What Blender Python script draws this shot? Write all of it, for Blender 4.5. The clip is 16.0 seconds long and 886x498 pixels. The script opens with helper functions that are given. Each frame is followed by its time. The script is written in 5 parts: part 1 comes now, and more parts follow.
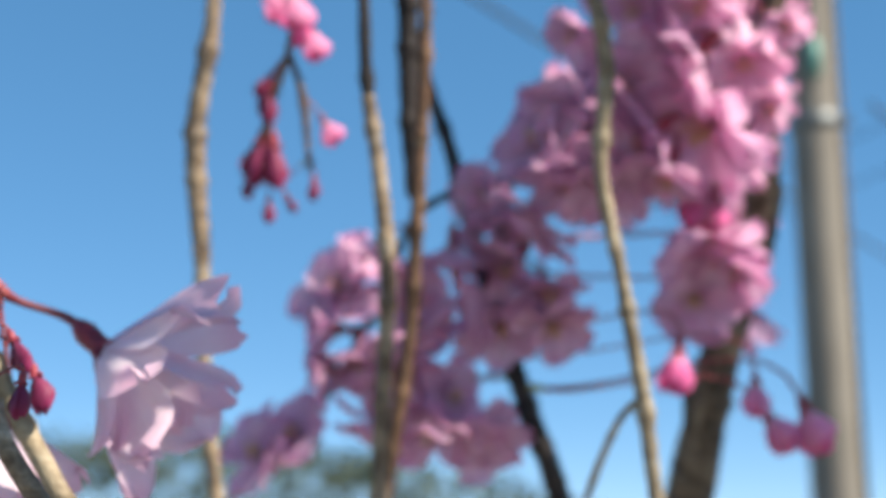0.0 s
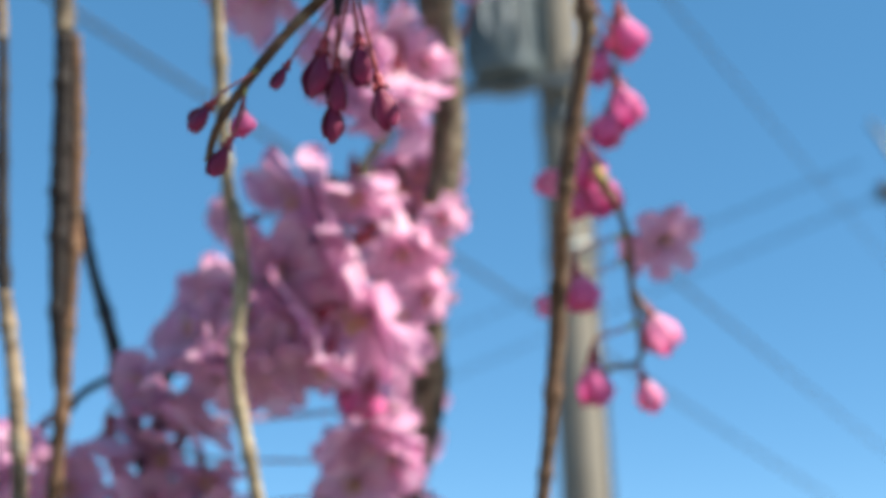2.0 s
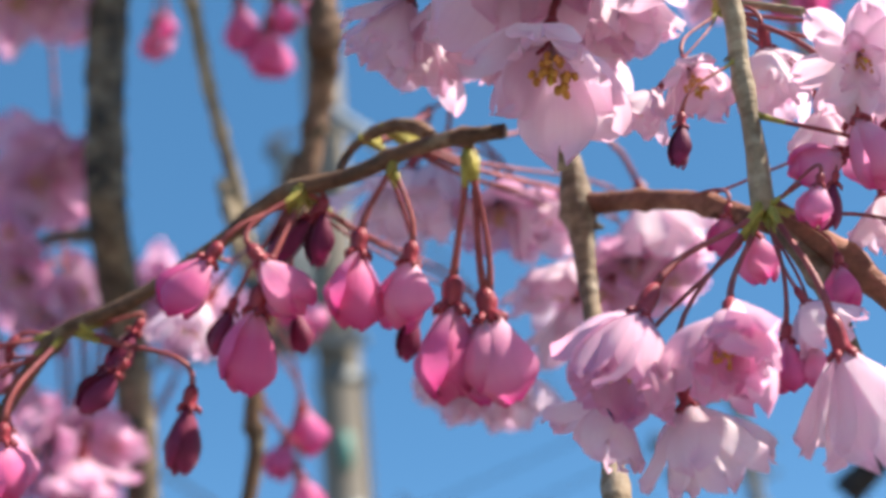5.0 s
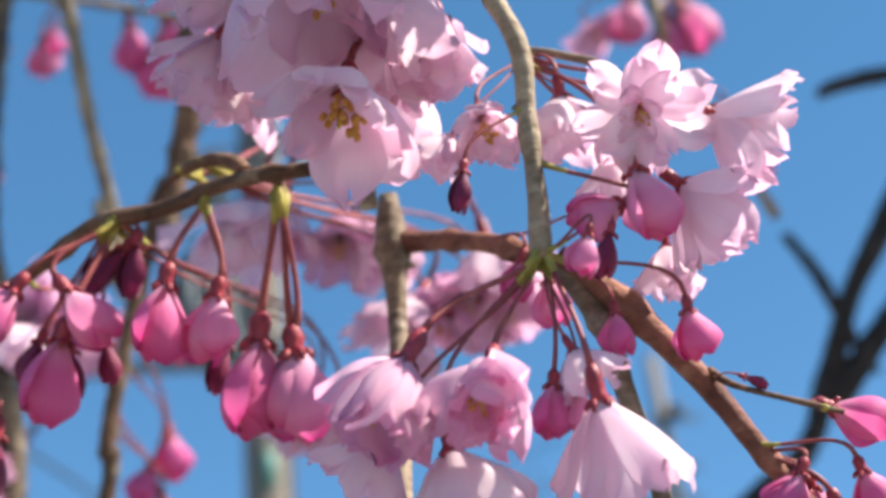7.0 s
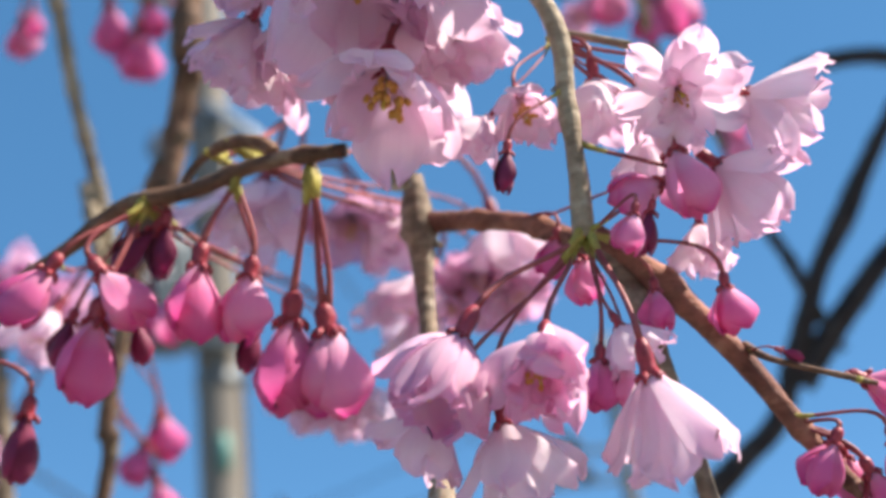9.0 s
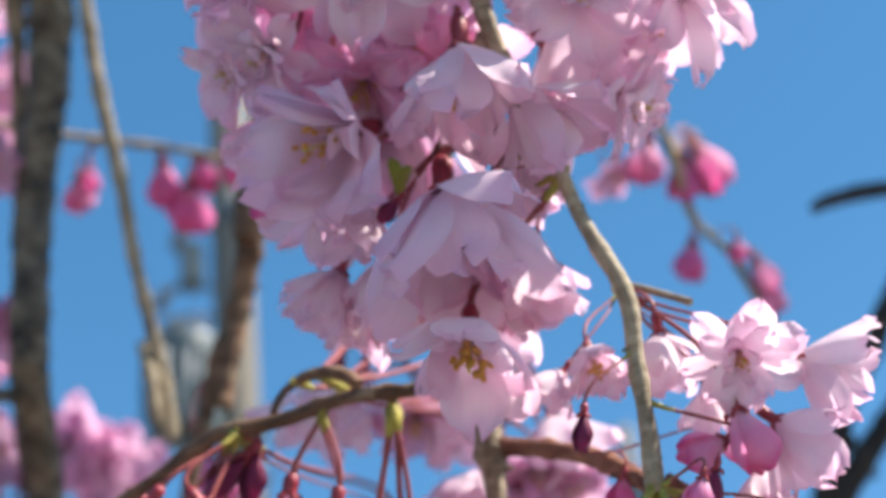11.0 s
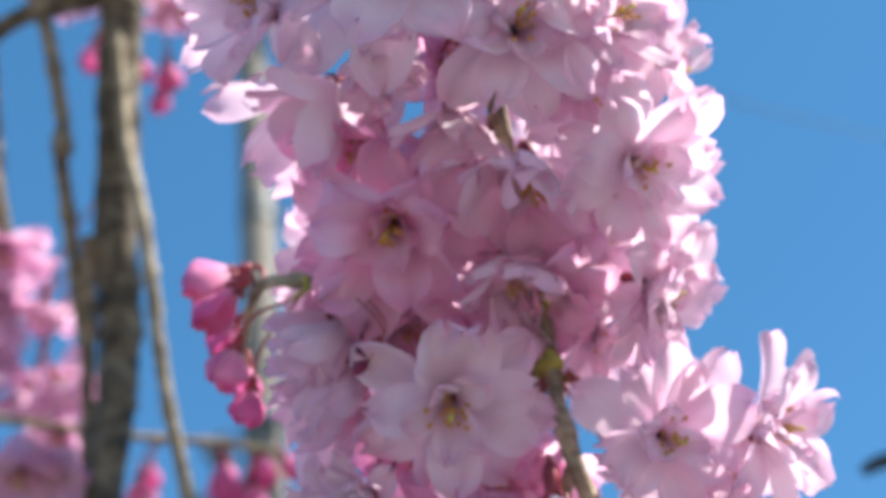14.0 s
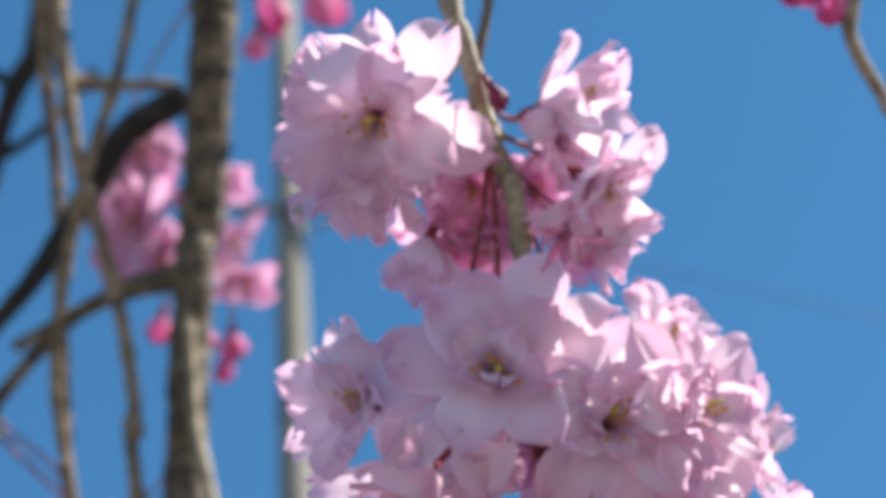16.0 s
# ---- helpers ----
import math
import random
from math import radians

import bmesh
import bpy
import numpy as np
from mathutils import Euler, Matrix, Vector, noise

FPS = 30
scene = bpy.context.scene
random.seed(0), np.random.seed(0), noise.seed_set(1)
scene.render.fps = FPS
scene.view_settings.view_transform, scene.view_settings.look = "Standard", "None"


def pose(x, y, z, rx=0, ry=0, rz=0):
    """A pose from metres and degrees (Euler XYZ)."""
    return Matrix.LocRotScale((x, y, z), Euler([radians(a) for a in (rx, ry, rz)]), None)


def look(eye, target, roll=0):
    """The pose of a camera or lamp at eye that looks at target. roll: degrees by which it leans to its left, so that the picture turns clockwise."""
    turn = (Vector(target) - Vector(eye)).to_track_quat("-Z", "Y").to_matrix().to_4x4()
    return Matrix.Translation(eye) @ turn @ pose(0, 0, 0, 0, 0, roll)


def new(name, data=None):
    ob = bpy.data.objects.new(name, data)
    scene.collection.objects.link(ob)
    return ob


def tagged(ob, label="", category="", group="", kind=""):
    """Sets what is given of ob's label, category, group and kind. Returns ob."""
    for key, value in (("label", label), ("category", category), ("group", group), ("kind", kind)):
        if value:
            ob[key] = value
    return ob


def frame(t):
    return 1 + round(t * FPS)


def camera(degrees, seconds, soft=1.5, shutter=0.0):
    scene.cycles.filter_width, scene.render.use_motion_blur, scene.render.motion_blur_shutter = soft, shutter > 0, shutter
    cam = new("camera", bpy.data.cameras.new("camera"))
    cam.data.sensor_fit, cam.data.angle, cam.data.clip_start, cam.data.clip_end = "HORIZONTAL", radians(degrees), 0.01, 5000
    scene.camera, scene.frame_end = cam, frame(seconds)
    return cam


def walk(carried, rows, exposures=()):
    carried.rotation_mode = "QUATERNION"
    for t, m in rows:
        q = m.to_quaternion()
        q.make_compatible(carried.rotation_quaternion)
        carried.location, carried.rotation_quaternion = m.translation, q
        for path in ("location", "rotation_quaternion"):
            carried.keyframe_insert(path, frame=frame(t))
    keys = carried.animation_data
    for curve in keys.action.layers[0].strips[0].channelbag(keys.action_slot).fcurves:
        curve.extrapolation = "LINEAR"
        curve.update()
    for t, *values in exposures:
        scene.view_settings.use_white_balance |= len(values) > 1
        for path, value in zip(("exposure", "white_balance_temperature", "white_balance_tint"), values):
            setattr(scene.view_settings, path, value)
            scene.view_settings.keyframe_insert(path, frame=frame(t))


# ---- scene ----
cam = camera(35.93, 16.0, 3.6)
# a small lens close to its subject: shallow depth of field
cam.data.dof.use_dof = True
cam.data.dof.focus_distance = 0.21
cam.data.dof.aperture_fstop = 17.0
walk(cam, [
    (0, look((-0.0599, 0.0680, 1.5130), (-0.3789, 0.9868, 1.7454), 0.32)),
    (0.5, look((-0.0453, 0.0718, 1.5179), (-0.3163, 1.0056, 1.7515), -0.58)),
    (1, look((-0.0336, 0.0764, 1.5220), (-0.2528, 1.0166, 1.7829), -0.93)),
    (1.5, look((-0.0260, 0.0734, 1.5244), (-0.2128, 1.0138, 1.8087), -1.22)),
    (2, look((-0.0149, 0.0669, 1.5360), (-0.1658, 1.0041, 1.8506), -1.84)),
    (2.5, look((-0.0010, 0.0626, 1.5513), (-0.1082, 0.9923, 1.9037), -2.77)),
    (3, look((0.0182, 0.0568, 1.5611), (-0.0859, 0.9821, 1.9258), -2.67)),
    (3.5, look((0.0178, 0.0566, 1.5624), (-0.0320, 0.9713, 1.9636), -4.39)),
    (4, look((0.0250, 0.0528, 1.5679), (0.0051, 0.9460, 2.0170), -5.21)),
    (4.5, look((0.0179, 0.0428, 1.5777), (0.0125, 0.9280, 2.0429), -5.58)),
    (5, look((0.0271, 0.0452, 1.5805), (0.0478, 0.9265, 2.0527), -5.85)),
    (5.2, look((0.0286, 0.0479, 1.5788), (0.0632, 0.9254, 2.0572), -6.26)),
    (7.3, look((0.0516, 0.0415, 1.5815), (0.1291, 0.9153, 2.0616), -6.41)),
    (7.5, look((0.0441, 0.0414, 1.5821), (0.1309, 0.9215, 2.0490), -7.10)),
    (8, look((0.0404, 0.0465, 1.5772), (0.1463, 0.9234, 2.0459), -7.63)),
    (8.2, look((0.0387, 0.0460, 1.5772), (0.1395, 0.9256, 2.0422), -7.35)),
    (10.3, look((0.0299, 0.0271, 1.5836), (0.1504, 0.9001, 2.0562), -7.76)),
    (10.5, look((0.0260, 0.0260, 1.5832), (0.1425, 0.8927, 2.0682), -8.41)),
    (11, look((0.0246, 0.0069, 1.5956), (0.1200, 0.8543, 2.1179), -7.44)),
    (11.5, look((0.0150, 0.0056, 1.5966), (0.1189, 0.8360, 2.1439), -8.19)),
    (12, look((0.0206, -0.0023, 1.6042), (0.1188, 0.8175, 2.1684), -7.91)),
    (12.5, look((0.0190, -0.0067, 1.6079), (0.1197, 0.7976, 2.1935), -8.15)),
    (13, look((0.0190, -0.0141, 1.6158), (0.1232, 0.7761, 2.2197), -8.38)),
    (13.5, look((0.0168, -0.0238, 1.6232), (0.1169, 0.7510, 2.2474), -8.76)),
    (14, look((0.0145, -0.0327, 1.6283), (0.0983, 0.7314, 2.2679), -8.33)),
    (14.5, look((0.0097, -0.0449, 1.6347), (0.0908, 0.6928, 2.3050), -8.29)),
    (15, look((0.0094, -0.0542, 1.6362), (0.0812, 0.6727, 2.3192), -7.76)),
    (15.5, look((0.0080, -0.0569, 1.6441), (0.0869, 0.6500, 2.3470), -8.83)),
    (16, look((0.0041, -0.0702, 1.6507), (0.0724, 0.5975, 2.3920), -8.57)),
], [(0, 1.06, 7180, 16), (2.5, 1.22, 7150, 12), (4, 1.20, 7200, 18), (9, 1.21, 7150, 19), (12, 1.29, 6800, 13), (14, 1.30, 6740, 14), (16, 1.05, 6680, 14)])

SKY_STRENGTH = 0.128
SUN_AZIMUTH = 102.0      # clockwise from +y
SUN_HEIGHT = 46.0


def aim():
    a, h = radians(SUN_AZIMUTH), radians(SUN_HEIGHT)
    return Vector((math.sin(a) * math.cos(h), math.cos(a) * math.cos(h), math.sin(h)))


# the sky
world = bpy.data.worlds.new("sky")
scene.world = world
world.use_nodes = True
wn = world.node_tree
wn.nodes.clear()
w_out = wn.nodes.new("ShaderNodeOutputWorld")
w_bg = wn.nodes.new("ShaderNodeBackground")
w_sky = wn.nodes.new("ShaderNodeTexSky")
w_sky.sky_type = "NISHITA"
w_sky.sun_disc = False
w_sky.sun_elevation = radians(SUN_HEIGHT)
w_sky.sun_rotation = radians(SUN_AZIMUTH)
w_sky.altitude = 4000
w_sky.air_density = 0.6
w_sky.dust_density = 0.35
w_sky.ozone_density = 1.6
w_bg.inputs["Strength"].default_value = SKY_STRENGTH
w_hue = wn.nodes.new("ShaderNodeHueSaturation")
w_hue.inputs["Hue"].default_value = 0.494
w_hue.inputs["Value"].default_value = 1.72
w_hue.inputs["Saturation"].default_value = 1.80
w_gam = wn.nodes.new("ShaderNodeGamma")
w_gam.inputs["Gamma"].default_value = 0.51
wn.links.new(w_sky.outputs[0], w_gam.inputs["Color"])
wn.links.new(w_gam.outputs[0], w_hue.inputs["Color"])
wn.links.new(w_hue.outputs[0], w_bg.inputs["Color"])
wn.links.new(w_bg.outputs[0], w_out.inputs["Surface"])

# the sun
sun = new("sun", bpy.data.lights.new("sun", "SUN"))
sun.data.energy = 4.7
sun.data.angle = radians(0.53)
sun.data.color = (1.0, 0.95, 0.88)
sun.matrix_world = look(aim() * 30, (0, 0, 0))


# ---- materials ----
def material(name):
    m = bpy.data.materials.new(name)
    m.use_nodes = True
    nt = m.node_tree
    nt.nodes.clear()
    out = nt.nodes.new("ShaderNodeOutputMaterial")
    return m, nt, out


def node(nt, kind, **values):
    n = nt.nodes.new(kind)
    for key, value in values.items():
        n.inputs[key].default_value = value
    return n


def ramp(nt, source, *stops):
    r = nt.nodes.new("ShaderNodeValToRGB")
    while len(r.color_ramp.elements) < len(stops):
        r.color_ramp.elements.new(0.5)
    for e, (p, c) in zip(r.color_ramp.elements, stops):
        e.position, e.color = p, (*c, 1)
    nt.links.new(source, r.inputs[0])
    return r.outputs[0]


def mixed(nt, a, b, factor, mode="MIX"):
    m = nt.nodes.new("ShaderNodeMix")
    m.data_type, m.blend_type = "RGBA", mode
    for socket, v in ((m.inputs[0], factor), (m.inputs[6], a), (m.inputs[7], b)):
        if isinstance(v, (int, float)):
            socket.default_value = v
        elif isinstance(v, tuple):
            socket.default_value = (*v, 1)
        else:
            nt.links.new(v, socket)
    return m.outputs[2]


def texcoord(nt, which="Object", scale=(1, 1, 1)):
    tc = nt.nodes.new("ShaderNodeTexCoord")
    mp = nt.nodes.new("ShaderNodeMapping")
    mp.inputs["Scale"].default_value = scale
    nt.links.new(tc.outputs[which], mp.inputs[0])
    return mp.outputs[0]


def noise_tex(nt, vec, scale, detail=4.0, rough=0.6):
    n = node(nt, "ShaderNodeTexNoise", Scale=scale, Detail=detail, Roughness=rough)
    nt.links.new(vec, n.inputs["Vector"])
    return n.outputs[0]


def bumped(nt, height, strength, distance):
    b = node(nt, "ShaderNodeBump", Strength=strength, Distance=distance)
    nt.links.new(height, b.inputs["Height"])
    return b.outputs[0]


def petal_material(name, base, middle, edge, through_light):
    """Thin petal: paler towards the claw, pinker towards the rim, with fine veins; part of the light passes through."""
    m, nt, out = material(name)
    uv = nt.nodes.new("ShaderNodeUVMap")
    sep = nt.nodes.new("ShaderNodeSeparateXYZ")
    nt.links.new(uv.outputs[0], sep.inputs[0])
    along = ramp(nt, sep.outputs[1], (0.0, base), (0.38, middle), (0.7, middle), (1.0, edge))
    mp = nt.nodes.new("ShaderNodeMapping")
    mp.inputs["Scale"].default_value = (26, 2.2, 1)
    nt.links.new(uv.outputs[0], mp.inputs[0])
    veins = noise_tex(nt, mp.outputs[0], 1.0, 3)
    vein_col = ramp(nt, veins, (0.3, (0.95, 0.90, 0.93)), (0.65, (1, 1, 1)))
    col = mixed(nt, along, vein_col, 0.55, "MULTIPLY")
    info = nt.nodes.new("ShaderNodeObjectInfo")
    each = ramp(nt, info.outputs["Random"], (0.0, (0.96, 0.86, 0.93)), (0.5, (1, 1, 1)), (1.0, (1.0, 0.95, 0.98)))
    col = mixed(nt, col, each, 1.0, "MULTIPLY")
    blot = noise_tex(nt, texcoord(nt, "Object", (1, 1, 1)), 220, 3)
    col = mixed(nt, col, ramp(nt, blot, (0.35, (0.96, 0.90, 0.94)), (0.6, (1, 1, 1))), 0.5, "MULTIPLY")
    nrm = bumped(nt, veins, 0.25, 0.0006)
    bsdf = node(nt, "ShaderNodeBsdfPrincipled", Roughness=0.55)
    bsdf.inputs["Specular IOR Level"].default_value = 0.3
    bsdf.inputs["Sheen Weight"].default_value = 0.15
    nt.links.new(col, bsdf.inputs["Base Color"])
    nt.links.new(nrm, bsdf.inputs["Normal"])
    tr = node(nt, "ShaderNodeBsdfTranslucent")
    nt.links.new(mixed(nt, col, (0.97, 0.86, 0.95), 1.0, "MULTIPLY"), tr.inputs["Color"])
    mix = node(nt, "ShaderNodeMixShader", Fac=through_light)
    nt.links.new(bsdf.outputs[0], mix.inputs[1])
    nt.links.new(tr.outputs[0], mix.inputs[2])
    nt.links.new(mix.outputs[0], out.inputs["Surface"])
    return m


def plain_material(name, dark, light, rough, scale, bump=0.3, depth=0.0005, metal=0.0, spec=0.4, stretch=(1, 1, 1), spots=None):
    """Two-scale mottled surface with fine relief."""
    m, nt, out = material(name)
    vec = texcoord(nt, "Object", stretch)
    big, fine = noise_tex(nt, vec, scale, 5), noise_tex(nt, vec, scale * 7, 4)
    col = ramp(nt, big, (0.32, dark), (0.68, light))
    col = mixed(nt, col, ramp(nt, fine, (0.3, (0.62, 0.6, 0.58)), (0.62, (1, 1, 1))), 0.7, "MULTIPLY")
    if spots:
        patches = noise_tex(nt, vec, scale * 0.35, 3)
        col = mixed(nt, col, spots, ramp(nt, patches, (0.55, (0, 0, 0)), (0.68, (0.8, 0.8, 0.8))))
    bsdf = node(nt, "ShaderNodeBsdfPrincipled", Roughness=rough, Metallic=metal)
    bsdf.inputs["Specular IOR Level"].default_value = spec
    nt.links.new(col, bsdf.inputs["Base Color"])
    nt.links.new(bumped(nt, fine, bump, depth), bsdf.inputs["Normal"])
    nt.links.new(bsdf.outputs[0], out.inputs["Surface"])
    return m


def bark_material(name, dark, light, lichen, wear=1.0):
    """Cherry bark: grey-brown, ringed with pale cork lines and spotted with lichen."""
    m, nt, out = material(name)
    vec = texcoord(nt)
    rings = noise_tex(nt, texcoord(nt, "Object", (90, 90, 520)), 1.0, 3)
    big, fine = noise_tex(nt, vec, 90, 4), noise_tex(nt, vec, 650, 4)
    col = ramp(nt, big, (0.35, dark), (0.65, light))
    col = mixed(nt, col, ramp(nt, rings, (0.45, (0.55, 0.5, 0.45)), (0.6, (1, 1, 1))), 0.75 * wear, "MULTIPLY")
    col = mixed(nt, col, lichen, ramp(nt, noise_tex(nt, vec, 150, 5), (0.56, (0, 0, 0)), (0.7, (0.7, 0.7, 0.7))))
    col = mixed(nt, col, ramp(nt, fine, (0.35, (0.5, 0.47, 0.43)), (0.6, (1, 1, 1))), 0.6 * wear, "MULTIPLY")
    bsdf = node(nt, "ShaderNodeBsdfPrincipled", Roughness=0.72)
    bsdf.inputs["Specular IOR Level"].default_value = 0.35
    nt.links.new(col, bsdf.inputs["Base Color"])
    nt.links.new(bumped(nt, mixed(nt, rings, fine, 0.5), 0.7, 0.0012), bsdf.inputs["Normal"])
    nt.links.new(bsdf.outputs[0], out.inputs["Surface"])
    return m


PETAL = petal_material("petal", (0.96, 0.92, 0.91), (0.945, 0.895, 0.91), (0.91, 0.69, 0.80), 0.57)
PINK_PETAL = petal_material("pink_petal", (0.94, 0.83, 0.85), (0.93, 0.75, 0.83), (0.89, 0.52, 0.71), 0.62)
# deeper pink petal; part of its depth is shade put into the colour
SHADED_ROSE_PETAL = petal_material("shaded_rose_petal", (0.87, 0.74, 0.79), (0.84, 0.63, 0.75), (0.77, 0.42, 0.63), 0.5)
BUD_PETAL = petal_material("bud_petal", (0.96, 0.78, 0.85), (0.91, 0.40, 0.62), (0.76, 0.06, 0.34), 0.46)
ROSE_BUD_PETAL = petal_material("rose_bud_petal", (0.92, 0.54, 0.69), (0.84, 0.20, 0.46), (0.68, 0.035, 0.27), 0.42)
# deep maroon buds; on the thin hanging spray this tone also paints shade
DARK_PETAL = petal_material("dark_bud_petal", (0.21, 0.025, 0.075), (0.19, 0.015, 0.065), (0.30, 0.02, 0.105), 0.12)
CALYX = plain_material("calyx", (0.17, 0.014, 0.028), (0.42, 0.055, 0.075), 0.42, 260, 0.3)
STALK = plain_material("stalk", (0.20, 0.03, 0.045), (0.39, 0.105, 0.095), 0.55, 160, 0.2, stretch=(1, 1, 0.3))
SCALE = plain_material("bud_scale", (0.22, 0.20, 0.03), (0.50, 0.46, 0.10), 0.6, 200, 0.2)
BARK = bark_material("bark", (0.15, 0.115, 0.08), (0.46, 0.37, 0.25), (0.52, 0.47, 0.37))
PALE_BARK = bark_material("pale_bark", (0.19, 0.155, 0.10), (0.50, 0.43, 0.29), (0.56, 0.52, 0.38), 0.75)
BROWN_BARK = bark_material("brown_bark", (0.09, 0.052, 0.03), (0.27, 0.16, 0.095), (0.34, 0.27, 0.17))
RED_BARK = bark_material("red_bark", (0.13, 0.048, 0.032), (0.38, 0.17, 0.105), (0.40, 0.24, 0.16), 0.7)
# near-black copy of the bark: the shade on a branch is put into its colour
SHADED_BARK = bark_material("shaded_bark", (0.014, 0.013, 0.014), (0.055, 0.048, 0.044), (0.10, 0.088, 0.07))
LIMB_BARK = bark_material("limb_bark", (0.03, 0.026, 0.022), (0.29, 0.24, 0.165), (0.42, 0.375, 0.27))
FILAMENT = plain_material("filament", (0.75, 0.45, 0.50), (0.85, 0.68, 0.66), 0.5, 300, 0.1)
ANTHER = plain_material("anther", (0.58, 0.27, 0.05), (0.80, 0.48, 0.12), 0.6, 900, 0.3)
PISTIL = plain_material("pistil", (0.55, 0.50, 0.05), (0.75, 0.68, 0.08), 0.5, 500, 0.2)


# ---- building helpers ----
def part(name, bm, mats, parent, label=""):
    """One mesh object under a thing or under a part; the mesh is given in the parent's own space."""
    if isinstance(bm, bmesh.types.BMesh):
        me = bpy.data.meshes.new(name)
        bm.to_mesh(me)
        bm.free()
        for m in (mats if isinstance(mats, (list, tuple)) else [mats]):
            me.materials.append(m)
    else:
        me = bm
    ob = new(name, me)
    ob.parent = parent
    if label:
        tagged(ob, label)
    return ob


def curve_points(rows, step):
    """Catmull-Rom through rows of (x, y, z, r), cut to steps of about the given length."""
    p = [Vector(r) for r in rows]
    p = [p[0] * 2 - p[1], *p, p[-1] * 2 - p[-2]]
    out = []
    for a, b, c, d in zip(p, p[1:], p[2:], p[3:]):
        n = max(2, int((c.xyz - b.xyz).length / step))
        for k in range(n):
            t = k / n
            out.append(0.5 * ((2 * b) + (c - a) * t + (2 * a - 5 * b + 4 * c - d) * t * t + (3 * b - a - 3 * c + d) * t ** 3))
    out.append(p[-2].copy())
    return out


def tube(bm, rows, sides=8, mat=0, closed=True, rough=0.0, seed=0.0, knots=0.0):
    """A round sweep along rows of (x, y, z, r); rough: share of uneven thickness; knots: swollen leaf scars along it."""
    rings, up = [], Vector((0.13, 0.31, 0.94))
    run = 0.0
    for i, q in enumerate(rows):
        here = Vector(q[:3])
        ahead = Vector(rows[min(i + 1, len(rows) - 1)][:3]) - Vector(rows[max(i - 1, 0)][:3])
        ahead.normalize()
        side = up - ahead * up.dot(ahead)
        if side.length < 0.05:
            side = Vector((1, 0, 0)) - ahead * ahead.x
        side.normalize()
        up = side
        other = ahead.cross(side)
        if i:
            run += (here - Vector(rows[i - 1][:3])).length
        swell = 1.0
        if knots:
            swell += (0.34 if knots < 0.03 else 0.10) * max(0.0, math.cos((run + 0.35 * knots * math.sin(run * 61 + seed)) / knots * math.tau + seed)) ** 12
        ring = []
        for k in range(sides):
            a = math.tau * k / sides
            way = side * math.cos(a) + other * math.sin(a)
            r = q[3] * swell
            if rough:
                r *= 1 + rough * noise.noise(here * 140 + way * 1.3 + Vector((seed, 0, 0))) + 0.6 * rough * noise.noise(here * 430 + way * 2 + Vector((0, seed, 0)))
            ring.append(bm.verts.new(here + way * r))
        rings.append(ring)
    for a, b in zip(rings, rings[1:]):
        for k in range(sides):
            f = bm.faces.new((a[k], a[(k + 1) % sides], b[(k + 1) % sides], b[k]))
            f.material_index, f.smooth = mat, True
    if closed:
        for ring, flip in ((rings[0], True), (rings[-1], False)):
            f = bm.faces.new(ring[::-1] if flip else ring)
            f.material_index = mat
    return rings


def bead(bm, centre, r, mat=0, stretch=1.0, axis=Vector((0, 0, 1)), sides=6, rings=4):
    rows = []
    for k in range(rings + 1):
        a = math.pi * k / rings
        rows.append((*(Vector(centre) - axis * math.cos(a) * r * stretch), max(r * math.sin(a), r * 0.05)))
    tube(bm, rows, sides, mat)


